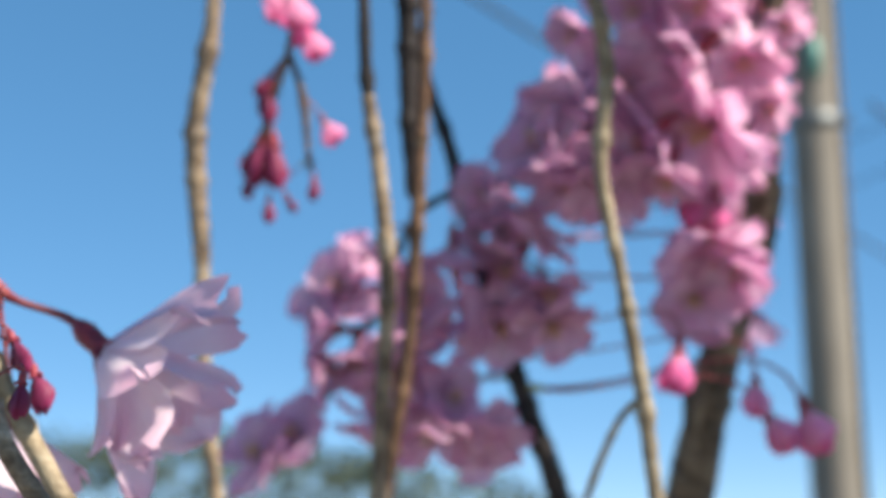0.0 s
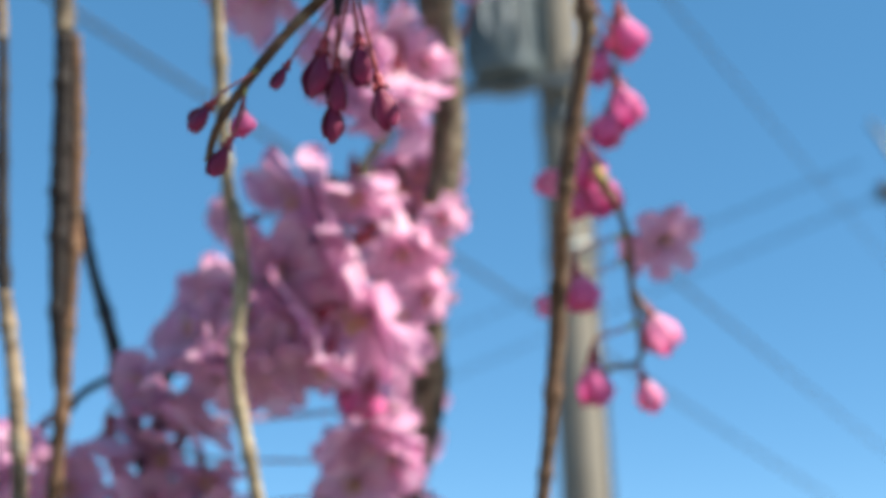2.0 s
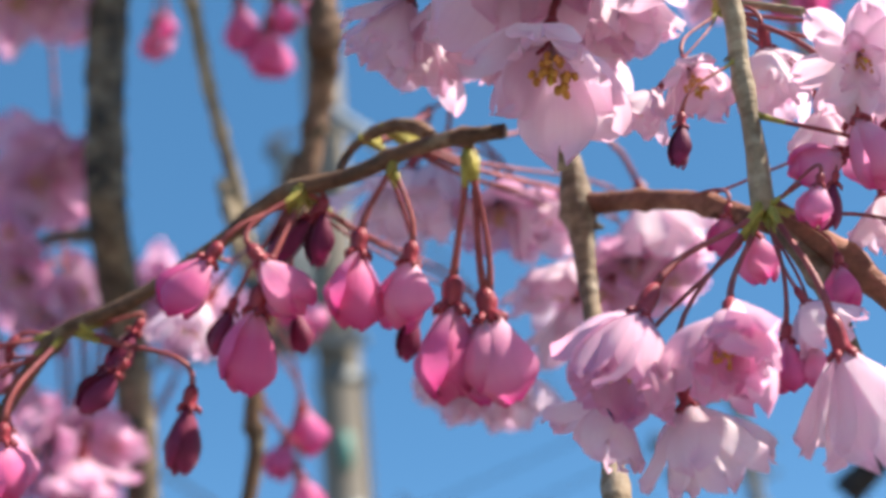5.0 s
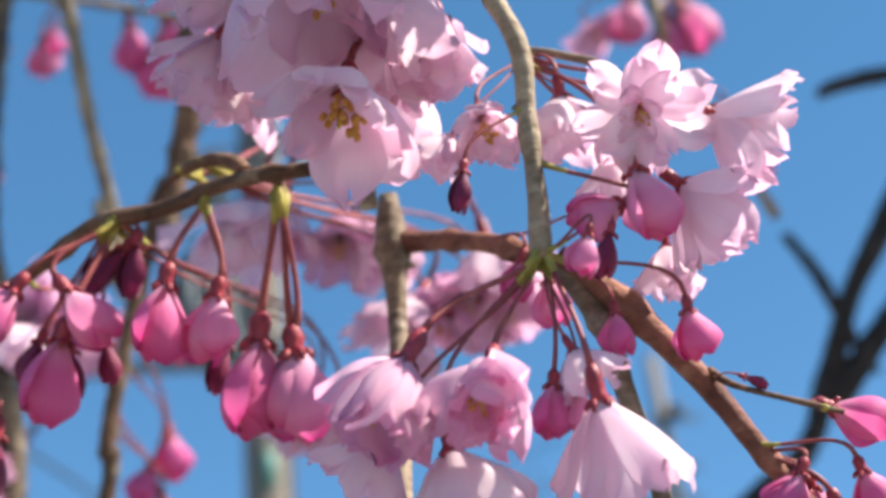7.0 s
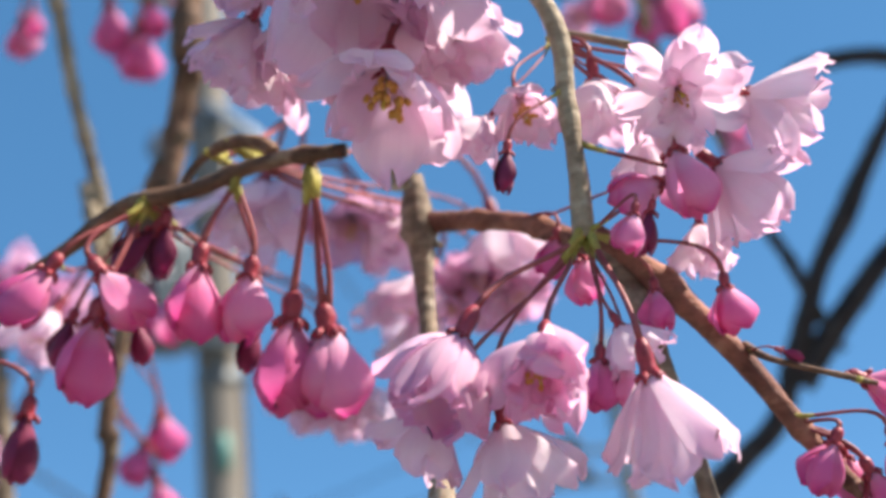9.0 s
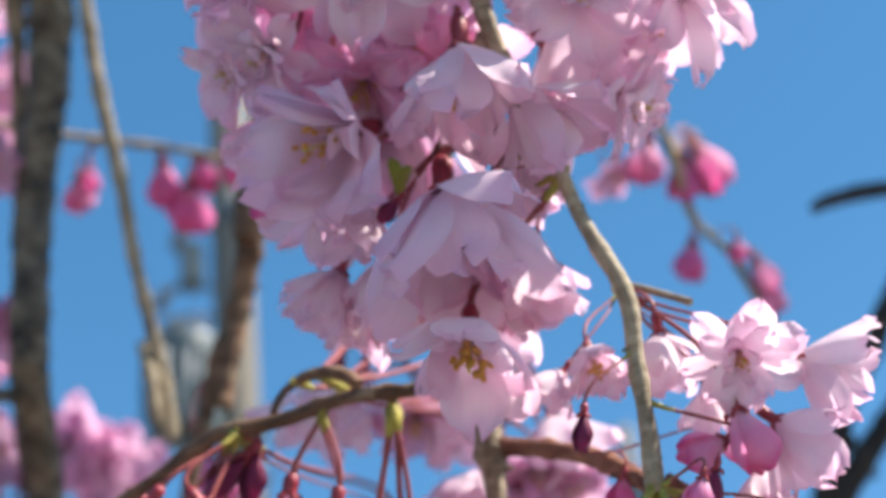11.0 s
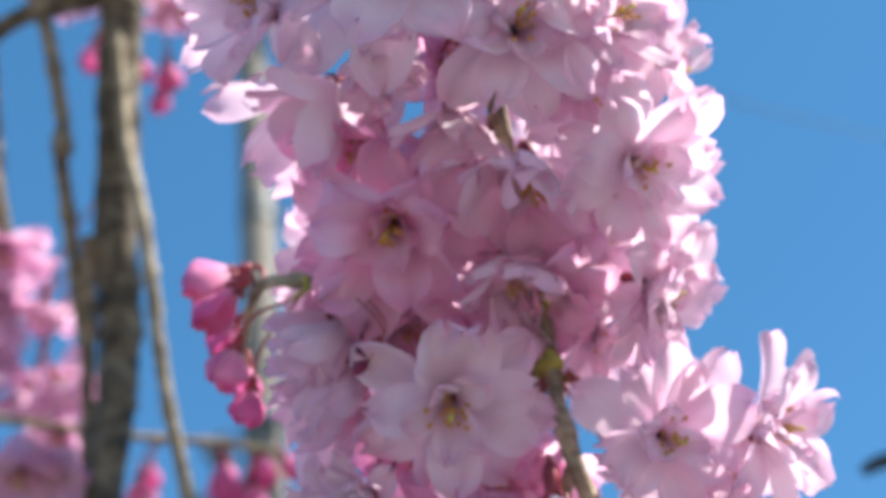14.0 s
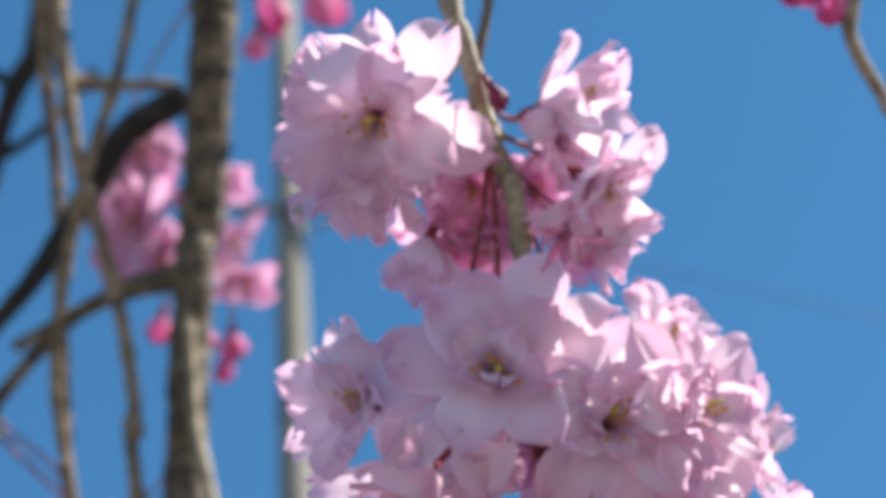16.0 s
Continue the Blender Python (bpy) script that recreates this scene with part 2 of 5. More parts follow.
# ---- blossom parts, built once ----
def petal_mesh(name, theta0, theta1, length, width, seed, mat, ruffle=0.05, notch=0.14, wrap=0.30, cols=8, rows=10, flare=0.0, early=1.35):
    """A petal in the blossom's space: z is the blossom's axis, the petal leaves along x. Its line bends from theta0 to theta1 degrees
    off the axis; wrap curls its sides round the axis."""
    rng = random.Random(seed)
    ph = [rng.uniform(0, math.tau) for _ in range(4)]
    skew = rng.uniform(-0.12, 0.12)
    bm = bmesh.new()
    uv = bm.loops.layers.uv.new("UVMap")
    line, x, z = [], 0.03, 0.0
    for i in range(rows + 1):
        u = i / rows
        th = radians(theta0 + (theta1 - theta0) * min(1.0, u * early) ** (0.9 if early > 1 else 1 / early) + flare * max(0.0, u - 0.55) ** 1.5 * 3.3)
        line.append((x, z, th))
        x += math.sin(th) * length / rows
        z += math.cos(th) * length / rows
    grid = []
    for i, (cx, cz, th) in enumerate(line):
        u = i / rows
        half = width * 0.5 * (0.22 + 0.78 * math.sin(math.pi * min(1.0, 0.04 + u * 0.86) * 0.72) ** 1.15)
        if u > 0.6:
            half *= math.sqrt(max(0.0, 1 - ((u - 0.6) / 0.406) ** 2.7))
        row = []
        for j in range(cols + 1):
            v = j / cols * 2 - 1
            back = notch * length * math.exp(-(v * 3.1) ** 2) * max(0, (u - 0.8) / 0.2) ** 2
            back += 0.035 * length * math.sin(v * 8 + ph[3]) * max(0, (u - 0.75) / 0.25) ** 2
            lift = wrap * half * v * v
            wave = ruffle * length * u * u * (math.sin(v * 4.2 + ph[0]) * 0.7 + math.sin(v * 9 + ph[1]) * 0.35 * abs(v) + math.sin(u * 7 + ph[2]) * 0.4 * v)
            nx, nz = math.cos(th), -math.sin(th)
            px = cx - math.sin(th) * back - nx * (lift + wave)
            pz = cz - math.cos(th) * back - nz * (lift + wave)
            row.append((bm.verts.new((px, half * v + skew * u * u * length * 0.5, pz)), (j / cols, u)))
        grid.append(row)
    for a, b in zip(grid, grid[1:]):
        for j in range(cols):
            q = (a[j], a[j + 1], b[j + 1], b[j])
            f = bm.faces.new([c[0] for c in q])
            f.smooth = True
            for loop, c in zip(f.loops, q):
                loop[uv].uv = c[1]
    me = bpy.data.meshes.new(name)
    bm.to_mesh(me)
    bm.free()
    me.materials.append(mat)
    return me


def stamen_mesh(spread, length, seed, count=16, anther=0.03):
    rng = random.Random(seed)
    bm = bmesh.new()
    for k in range(count):
        a = math.tau * k / count + rng.uniform(-0.2, 0.2)
        th = radians(rng.uniform(4, spread))
        l = length * rng.uniform(0.65, 1.05)
        way = Vector((math.sin(th) * math.cos(a), math.sin(th) * math.sin(a), math.cos(th)))
        tip = way * l + Vector((0, 0, 0.02))
        tube(bm, [(*(way * 0.03), 0.011), (*(way * l * 0.6), 0.009), (*tip, 0.008)], 4, 0)
        bead(bm, tip, anther, 1, 1.4, way, 5, 3)
    tube(bm, [(0, 0, 0, 0.018), (0.02, 0, length * 0.6, 0.015), (0.03, 0.02, length * 1.15, 0.015)], 5, 2)
    bead(bm, (0.03, 0.02, length * 1.15), 0.034, 2, 1.0, Vector((0, 0, 1)), 5, 3)
    me = bpy.data.meshes.new("stamen_tuft")
    bm.to_mesh(me)
    bm.free()
    for m in (FILAMENT, ANTHER, PISTIL):
        me.materials.append(m)
    return me


class Kind:
    """Whorls of (count, petal meshes), the stamens, and how far the blossom's middle lies before its base."""
    def __init__(self, seed, whorls, spread, stamen, middle, anther=0.03, mat=PETAL):
        self.whorls = []
        for w, (count, t0, t1, length, width, ruffle, flare) in enumerate(whorls):
            self.whorls.append((count, [petal_mesh("petal", t0 + random.Random(seed * 97 + w * 7 + v).uniform(-8, 8), t1 + random.Random(seed * 31 + w * 5 + v).uniform(-14, 14), length, width, seed * 50 + w * 10 + v, mat, ruffle, flare=flare) for v in range(4)]))
        self.stamens = stamen_mesh(spread, stamen, seed, 16 if anther < 0.05 else 24, anther)
        self.middle = middle


# lengths in units of the blossom's radius
OPEN = Kind(1, [(6, 58, 82, 1.18, 0.74, 0.085, 14), (5, 44, 64, 1.02, 0.66, 0.095, 18), (2, 28, 44, 0.7, 0.4, 0.09, 22)], 36, 0.5, 0.34, mat=SHADED_ROSE_PETAL)
STAR = Kind(4, [(7, 58, 82, 1.2, 0.62, 0.09, 8), (7, 42, 62, 1.1, 0.58, 0.10, 12), (5, 22, 38, 0.8, 0.40, 0.11, 16)], 34, 0.55, 0.30)
# pinker copy of STAR for lower, shaded blossoms: shade put into the colour
PINK_STAR = Kind(6, [(7, 54, 78, 1.2, 0.62, 0.11, 8), (7, 38, 58, 1.1, 0.58, 0.12, 12), (5, 20, 36, 0.8, 0.42, 0.12, 16)], 32, 0.55, 0.32, 0.03, PINK_PETAL)
BELL = Kind(2, [(6, 72, 20, 1.62, 1.0, 0.10, 4), (5, 62, 26, 1.4, 0.85, 0.11, 8)], 24, 0.8, 0.68, 0.062)
HALF = Kind(5, [(6, 62, 8, 1.62, 1.0, 0.12, 8), (6, 52, 4, 1.5, 0.9, 0.13, 12), (3, 38, 8, 1.2, 0.55, 0.12, 14)], 20, 0.95, 0.74, 0.055, PINK_PETAL)
CUP = Kind(3, [(5, 56, 26, 1.84, 1.0, 0.125, 16), (5, 44, 20, 1.72, 0.9, 0.13, 20), (2, 28, 14, 1.3, 0.58, 0.10, 22)], 22, 0.95, 0.88, 0.045)

LOOSE = Kind(8, [(6, 60, 46, 1.8, 0.86, 0.11, 10), (6, 46, 34, 1.62, 0.8, 0.12, 14), (3, 30, 22, 1.2, 0.55, 0.11, 16)], 22, 0.95, 0.76, 0.045)


class BudKind:
    """A closed heart and the petals folded round it, in units of the bud's length."""
    def __init__(self, seed, mat):
        self.cores, self.folds = [], []
        for s in range(3):
            bm = bmesh.new()
            rows, n = [], 10
            for k in range(n + 1):
                u = k / n
                rows.append((0.012 * math.sin(u * 3 + s), 0.01 * math.cos(u * 4), 0.02 + 0.93 * u, max(0.02, 0.25 * math.sin(math.pi * (0.05 + 0.94 * u) ** 1.3) ** 0.75)))
            tube(bm, rows, 10)
            uv = bm.loops.layers.uv.new("UVMap")
            for f in bm.faces:
                for loop in f.loops:
                    c = loop.vert.co
                    loop[uv].uv = (math.atan2(c.y, c.x) / math.tau + 0.5, c.z)
            me = bpy.data.meshes.new("bud_heart")
            bm.to_mesh(me)
            bm.free()
            me.materials.append(mat)
            self.cores.append(me)
        for s in range(5):
            pm = petal_mesh("bud_petal", 36 + 2 * (s % 2), -372 - 9 * (s % 3), 1.10 - 0.03 * s, 0.70 + 0.03 * (s % 2), seed * 20 + s, mat, 0.02, 0.04, 0.50, 6, 10, 0.0, 0.5)
            pm.transform(Matrix.Rotation(radians(5 + 2 * s), 4, "X"))
            self.folds.append(pm)


PINK_BUD = BudKind(5, BUD_PETAL)
ROSE_BUD = BudKind(7, ROSE_BUD_PETAL)
DARK_BUD = BudKind(6, DARK_PETAL)

STEMS, NODES, BARKS, REDDISH = {}, {}, {}, set()


def branch(label, bark=None):
    ob = new("cherry_branch")
    BARKS[ob.name] = bark
    tagged(ob, label, "branch", "cherry branches")
    STEMS[ob.name] = []
    return ob


def spur_mesh():
    bm = bmesh.new()
    tube(bm, [(0, 0, -0.5, 0.55), (0, 0, 0.1, 0.62), (0, 0.02, 0.55, 0.5), (0.05, 0.05, 1.0, 0.36), (0.1, 0.08, 1.45, 0.12)], 7, 0, True, 0.2, 3.0)
    me = bpy.data.meshes.new("spur")
    bm.to_mesh(me)
    bm.free()
    return me


SPURS = {}


def stem(br, rows, own=None):
    first = not STEMS[br.name]
    if own is STALK:
        REDDISH.add(br.name)
    if first:
        br.location = rows[0][:3]
    o = br.location.copy()
    slim = 0.92 if max(r[3] for r in rows) > 0.0065 else 0.86
    rough_rows = curve_points([(*r[:3], r[3] * slim) for r in rows], 0.0022)
    seed = len(bpy.data.objects) * 0.37
    rows2 = []
    for q in rough_rows:
        off = noise.noise_vector(q.xyz * 24 + Vector((seed, 0, 0))) * q[3] * 0.18
        rows2.append((*(q.xyz - o + off), q[3]))
    STEMS[br.name] += [(q.xyz.copy(), q[3]) for q in rough_rows[::2]]
    thick = max(r[3] for r in rows)
    bm = bmesh.new()
    tube(bm, rows2, 12 if thick > 0.003 else 8, 0, True, 0.12, seed, 0.023 if thick < 0.006 else 0.034)
    bark = own or BARKS[br.name] or (LIMB_BARK if thick > 0.0065 else BROWN_BARK if thick < 0.0019 else BARK)
    shoot = part("stem" if first else "side_shoot", bm, bark, br)
    if bark.name not in SPURS:
        SPURS[bark.name] = spur_mesh()
        SPURS[bark.name].materials.append(bark)
    # short dormant spurs on alternate sides
    rng = random.Random(int(seed * 100))
    run, want, side = 0.0, 0.012, rng.uniform(0, 6.28)
    for p, q in zip(rows2, rows2[1:]):
        ahead = Vector(q[:3]) - Vector(p[:3])
        run += ahead.length
        if run < want:
            continue
        want = run + rng.uniform(0.016, 0.032)
        side += 2.4 + rng.uniform(-0.4, 0.4)
        ahead.normalize()
        out = Matrix.Rotation(side, 3, ahead) @ ahead.orthogonal().normalized()
        s = q[3] * rng.uniform(0.38, 0.62) if thick < 0.0065 else q[3] * rng.uniform(0.2, 0.3)
        spur = part("spur", SPURS[bark.name], None, shoot)
        spur.matrix_basis = Matrix.Translation(Vector(q[:3]) + out * q[3] * 0.8) @ (out + ahead * 0.5).to_track_quat("Z", "Y").to_matrix().to_4x4() @ Matrix.Diagonal((s, s, s, 1))


def pedicel(br, base, axis, calyx_len, calyx_r, thick, seed, sepals=True):
    """A stalk from the nearest suitable place on the branch to the blossom's base, with its calyx, in the space of that base."""
    rng = random.Random(seed)
    best = min(STEMS[br.name], key=lambda s: (s[0] - base).length + 0.9 * max(0.0, base.z + 0.012 - s[0].z) + 0.5 * max(0.0, 0.016 - (s[0] - base).length))
    spot = best[0]
    near = [n for n in NODES.get(br.name, []) if (n - base).length < 2.1 * (spot - base).length + 0.004 and n.z > base.z - 0.004]
    if near:
        spot = min(near, key=lambda n: (n - base).length) + Vector((rng.uniform(-1, 1), rng.uniform(-1, 1), rng.uniform(-1, 0.4))) * 0.0011
    start = spot - base
    neck = -axis * calyx_len
    reach = (start - neck).length
    grow = (Vector((0, 0, -0.4)) - axis * 0.25 + (neck - start).normalized() * 0.8).normalized()
    p1 = start + grow * reach * 0.34
    p2 = neck - axis * reach * 0.34
    rows = []
    for k in range(11):
        t = k / 10
        q = start * (1 - t) ** 3 + p1 * 3 * t * (1 - t) ** 2 + p2 * 3 * t * t * (1 - t) + neck * t ** 3
        rows.append((*q, thick * (1.25 - 0.35 * math.sin(math.pi * t))))
    bm = bmesh.new()
    tube(bm, rows[1:], 6, 0)
    sheath = max(2, min(4, 1 + int(0.07 / max(reach, 0.001))))
    tube(bm, [(*r[:3], r[3] * (1.5 - 0.2 * k)) for k, r in enumerate(rows[:sheath])], 6, 2)
    cal = [(*(neck + axis * calyx_len * u), calyx_r * r) for u, r in ((-0.08, 0.4), (0.08, 0.72), (0.3, 0.95), (0.6, 0.92), (0.82, 0.86), (1.0, 1.05), (1.1, 0.8))]
    tube(bm, cal, 8, 1, True, 0.08, seed)
    if sepals:
        side = axis.orthogonal().normalized()
        for k in range(5):
            way = Matrix.Rotation(math.tau * k / 5 + rng.uniform(-0.2, 0.2), 3, axis) @ side
            a = axis * calyx_len * 0.02 + way * calyx_r * 0.85
            m = a + way * calyx_r * 0.55 + axis * calyx_r * 0.5
            b = m + axis * calyx_r * rng.uniform(0.25, 0.6) + way * calyx_r * 0.12
            tube(bm, [(*a, calyx_r * 0.40), (*m, calyx_r * 0.36), (*b, calyx_r * 0.08)], 5, 1)
    bead(bm, start, thick * 1.5, 2, 1.5, grow, 6, 4)
    return bm


COUNT = [0]


def blossoms(br, kind, rows):
    for x, y, z, azimuth, rise, size in rows:
        COUNT[0] += 1
        rng = random.Random(COUNT[0] * 13 + 5)
        a, e = radians(azimuth), radians(rise)
        axis = Vector((math.cos(a) * math.cos(e), math.sin(a) * math.cos(e), math.sin(e)))
        base = Vector((x, y, z)) - axis * size * kind.middle
        real = 0.013 if kind in (OPEN, STAR, PINK_STAR) else 0.010
        scale = size / real
        bm = pedicel(br, base, axis, 0.0050 * scale, 0.0015 * scale, 0.00052 * scale, COUNT[0])
        head = part("blossom", bm, [STALK, CALYX, STALK if br.name in REDDISH else SCALE], br)
        head.location = base - br.location
        turn = axis.to_track_quat("Z", "Y").to_matrix().to_4x4() @ Matrix.Rotation(rng.uniform(0, math.tau), 4, "Z")
        for w, (count, meshes) in enumerate(kind.whorls):
            for k in range(count):
                p = part("petal", meshes[rng.randrange(4)], None, head)
                spin = math.tau * (k + 0.5 * w) / count + rng.uniform(-0.16, 0.16)
                s = size * rng.uniform(0.84, 1.1)
                p.matrix_basis = turn @ Matrix.Rotation(spin, 4, "Z") @ Matrix.Rotation(rng.uniform(-0.24, 0.2), 4, "Y") @ Matrix.Rotation(rng.uniform(-0.2, 0.2), 4, "X") @ Matrix.Diagonal((s, s * rng.uniform(0.9, 1.1), s, 1))
        st = part("stamen_tuft", kind.stamens, None, head)
        st.matrix_basis = turn @ Matrix.Diagonal((size, size, size, 1))


def buds(br, kind, rows):
    for x, y, z, azimuth, rise, size in rows:
        COUNT[0] += 1
        rng = random.Random(COUNT[0] * 17 + 3)
        size *= 1.12 if kind is PINK_BUD else 1.0
        look_of = ROSE_BUD if kind is PINK_BUD and rng.random() < 0.55 else kind
        a, e = radians(azimuth), radians(rise)
        axis = Vector((math.cos(a) * math.cos(e), math.sin(a) * math.cos(e), math.sin(e)))
        base = Vector((x, y, z)) - axis * size * 0.5
        slim = 0.78 if kind is DARK_BUD else 1.12
        bm = pedicel(br, base, axis, size * 0.25, size * 0.115, size * 0.040, COUNT[0])
        head = part("bud", bm, [STALK, CALYX, STALK if br.name in REDDISH else SCALE], br)
        head.location = base - br.location
        turn = axis.to_track_quat("Z", "Y").to_matrix().to_4x4() @ Matrix.Rotation(rng.uniform(0, math.tau), 4, "Z") @ Matrix.Diagonal((size * slim * rng.uniform(0.8, 1.0), size * slim * rng.uniform(0.8, 0.98), size, 1))
        heart = part("bud_heart", look_of.cores[rng.randrange(3)], None, head)
        heart.matrix_basis = turn
        for k in range(3):
            fold = part("bud_petal", look_of.folds[rng.randrange(5)], None, head)
            fold.matrix_basis = turn @ Matrix.Rotation(math.tau * k / 3 + rng.uniform(-0.25, 0.25), 4, "Z")


YOUNG_LEAF = plain_material("young_leaf", (0.22, 0.30, 0.03), (0.42, 0.48, 0.08), 0.5, 300, 0.2)
LEAFLETS = [petal_mesh("young_leaf", 20, 34, 1.0, 0.34, 900 + v, YOUNG_LEAF, 0.03, 0.0, 0.6) for v in range(3)]


def leaves(br, rows):
    """Small unfolding leaves in pairs, from their base outwards."""
    for x, y, z, azimuth, rise, size in rows:
        COUNT[0] += 1
        a, e = radians(azimuth), radians(rise)
        axis = Vector((math.cos(a) * math.cos(e), math.sin(a) * math.cos(e), math.sin(e)))
        for k in range(2):
            leaf = part("young_leaf", LEAFLETS[(COUNT[0] + k) % 3], None, br, "unfolding yellow-green leaf")
            leaf.matrix_basis = Matrix.Translation(Vector((x, y, z)) - br.location) @ axis.to_track_quat("Z", "Y").to_matrix().to_4x4() @ Matrix.Rotation(math.pi * k + COUNT[0], 4, "Z") @ Matrix.Diagonal((size, size, size, 1))


def nodes(br, rows):
    """Places from which several stalks hang, each wrapped in yellow-green scales."""
    NODES[br.name] = [Vector(r) for r in rows]
    for n, place in enumerate(NODES[br.name]):
        rng = random.Random(n * 7 + len(rows))
        for k in range(6):
            size = rng.uniform(0.0035, 0.0065)
            way = Vector((rng.uniform(-1, 1), rng.uniform(-1, 1), rng.uniform(-1.0, 0.1))).normalized()
            scale = part("bud_scale", LEAFLETS[k % 3], None, br, "yellow-green bud scale")
            scale.matrix_basis = Matrix.Translation(place - br.location) @ way.to_track_quat("Z", "Y").to_matrix().to_4x4() @ Matrix.Rotation(rng.uniform(0, 6.28), 4, "Z") @ Matrix.Diagonal((size, size, size, 1))


# ---- ground and distance ----
# ground out of view, made pale to bounce sunlight up onto the blossoms
BOUNCE_GRAVEL = plain_material("gravel", (0.14, 0.127, 0.108), (0.27, 0.25, 0.215), 0.95, 9.0, 0.8, 0.02)
bm = bmesh.new()
rings = [0.0, 2, 5, 12, 30, 80, 250, 900, 3000]
prev = None
for r in rings[1:]:
    ring = [bm.verts.new((r * math.cos(math.tau * k / 48), r * math.sin(math.tau * k / 48), 0)) for k in range(48)]
    if prev is None:
        bm.faces.new(ring)
    else:
        for k in range(48):
            bm.faces.new((prev[k], ring[k], ring[(k + 1) % 48], prev[(k + 1) % 48]))
    prev = ring
ground_me = bpy.data.meshes.new("ground")
bm.to_mesh(ground_me)
bm.free()
ground_me.materials.append(BOUNCE_GRAVEL)
tagged(new("ground", ground_me), "unseen ground made pale to bounce light up at the blossoms", "ground", kind="structure")

LEAF = plain_material("far_leaf", (0.03, 0.05, 0.02), (0.09, 0.12, 0.05), 0.8, 2.0, 0.4, 0.02)
rng = random.Random(4)
verts, faces = [], []
for n in range(620):
    x = rng.uniform(-62, 30)
    y = rng.uniform(58, 66)
    top = 5.2 + 0.9 * noise.noise(Vector((x * 0.16, 0, 3))) + min(3.0, max(0, -17 - x) * 0.2) - min(2.6, max(0, x + 17) * 0.35)
    z0 = rng.uniform(0.3, 1.0) ** 0.5 * top
    for k in range(26):
        c = Vector((x, y, z0)) + Vector((rng.gauss(0, 0.7), rng.gauss(0, 0.7), rng.gauss(0, 0.45)))
        a, b = Vector((rng.gauss(0, 1), rng.gauss(0, 1), rng.gauss(0, 1))).normalized() * 0.24, Vector((rng.gauss(0, 1), rng.gauss(0, 1), rng.gauss(0, 1))).normalized() * 0.16
        i = len(verts)
        verts += [c - a, c - b, c + a, c + b + a * 0.2]
        faces.append((i, i + 1, i + 2, i + 3))
me = bpy.data.meshes.new("far_trees")
me.from_pydata(verts, [], faces)
me.materials.append(LEAF)
tagged(new("far_trees", me), "distant dark green treetops along the horizon", "trees", kind="stuff")

# ---- utility pole ----
CONCRETE = plain_material("pole_concrete", (0.155, 0.148, 0.122), (0.275, 0.26, 0.215), 0.85, 1.2, 0.3, 0.004, spots=(0.34, 0.325, 0.265), stretch=(1, 1, 0.25))
STEEL = plain_material("galvanised_steel", (0.10, 0.12, 0.12), (0.24, 0.27, 0.27), 0.5, 6.0, 0.2, 0.002, 0.6)
TANK = plain_material("tank_paint", (0.05, 0.08, 0.09), (0.13, 0.17, 0.18), 0.45, 4.0, 0.2, 0.002)
GREEN = plain_material("green_sleeve", (0.05, 0.22, 0.19), (0.12, 0.34, 0.28), 0.5, 9.0, 0.2, 0.001)
RUBBER = plain_material("cable_black", (0.02, 0.022, 0.025), (0.05, 0.05, 0.055), 0.6, 30, 0.2, 0.001)
PORCELAIN = plain_material("insulator_glaze", (0.06, 0.065, 0.075), (0.17, 0.18, 0.19), 0.25, 12, 0.1, 0.001)
PALE_STEEL = plain_material("pale_lamp_arm", (0.32, 0.38, 0.40), (0.46, 0.52, 0.53), 0.5, 8.0, 0.2, 0.001, 0.2)
PX, PY = -0.443, 6.93


def rod(bm, a, b, r, mat=0, sides=8):
    a, b = Vector(a), Vector(b)
    tube(bm, [(*a.lerp(b, t), r) for t in (0, 0.5, 1)], sides, mat)


def box(bm, c, size, mat=0, turn=0.0):
    r = bmesh.ops.create_cube(bm, size=1, matrix=pose(*c, 0, 0, turn) @ Matrix.Diagonal((*size, 1)))
    fs = {f for v in r["verts"] for f in v.link_faces}
    for f in fs:
        f.material_index = mat


pole = new("utility_pole")
pole.location = (PX, PY, 0)
tagged(pole, "tall grey concrete utility pole with transformer and crossarms", "utility pole")
bm = bmesh.new()
tube(bm, [(0, 0, h, 0.126 - 0.0012 * h) for h in (-0.6, 0, 2, 4, 6, 8, 10, 12, 14)], 28)
part("shaft", bm, CONCRETE, pole)
for h, r in ((3.75, 0.122), (4.5, 0.121), (6.12, 0.119), (7.8, 0.117), (7.95, 0.117), (9.9, 0.115)):
    bm = bmesh.new()
    tube(bm, [(0, 0, h - 0.04, r), (0, 0, h - 0.036, r + 0.01), (0, 0, h + 0.036, r + 0.01), (0, 0, h + 0.04, r)], 24)
    box(bm, (r + 0.02, -0.02, h), (0.06, 0.04, 0.05))
    part("pole_band", bm, STEEL, pole)
bm = bmesh.new()
tube(bm, [(0.02, -0.125, 3.97, 0.015), (0.02, -0.125, 3.98, 0.036), (0.02, -0.125, 4.15, 0.036), (0.02, -0.125, 4.17, 0.015)], 12)
part("cable_sleeve", bm, GREEN, pole, "green plastic cable sleeve")
bm = bmesh.new()
rod(bm, (0.135, -0.03, 0.2), (0.128, -0.03, 4.5), 0.014)
part("riser_cable", bm, RUBBER, pole)

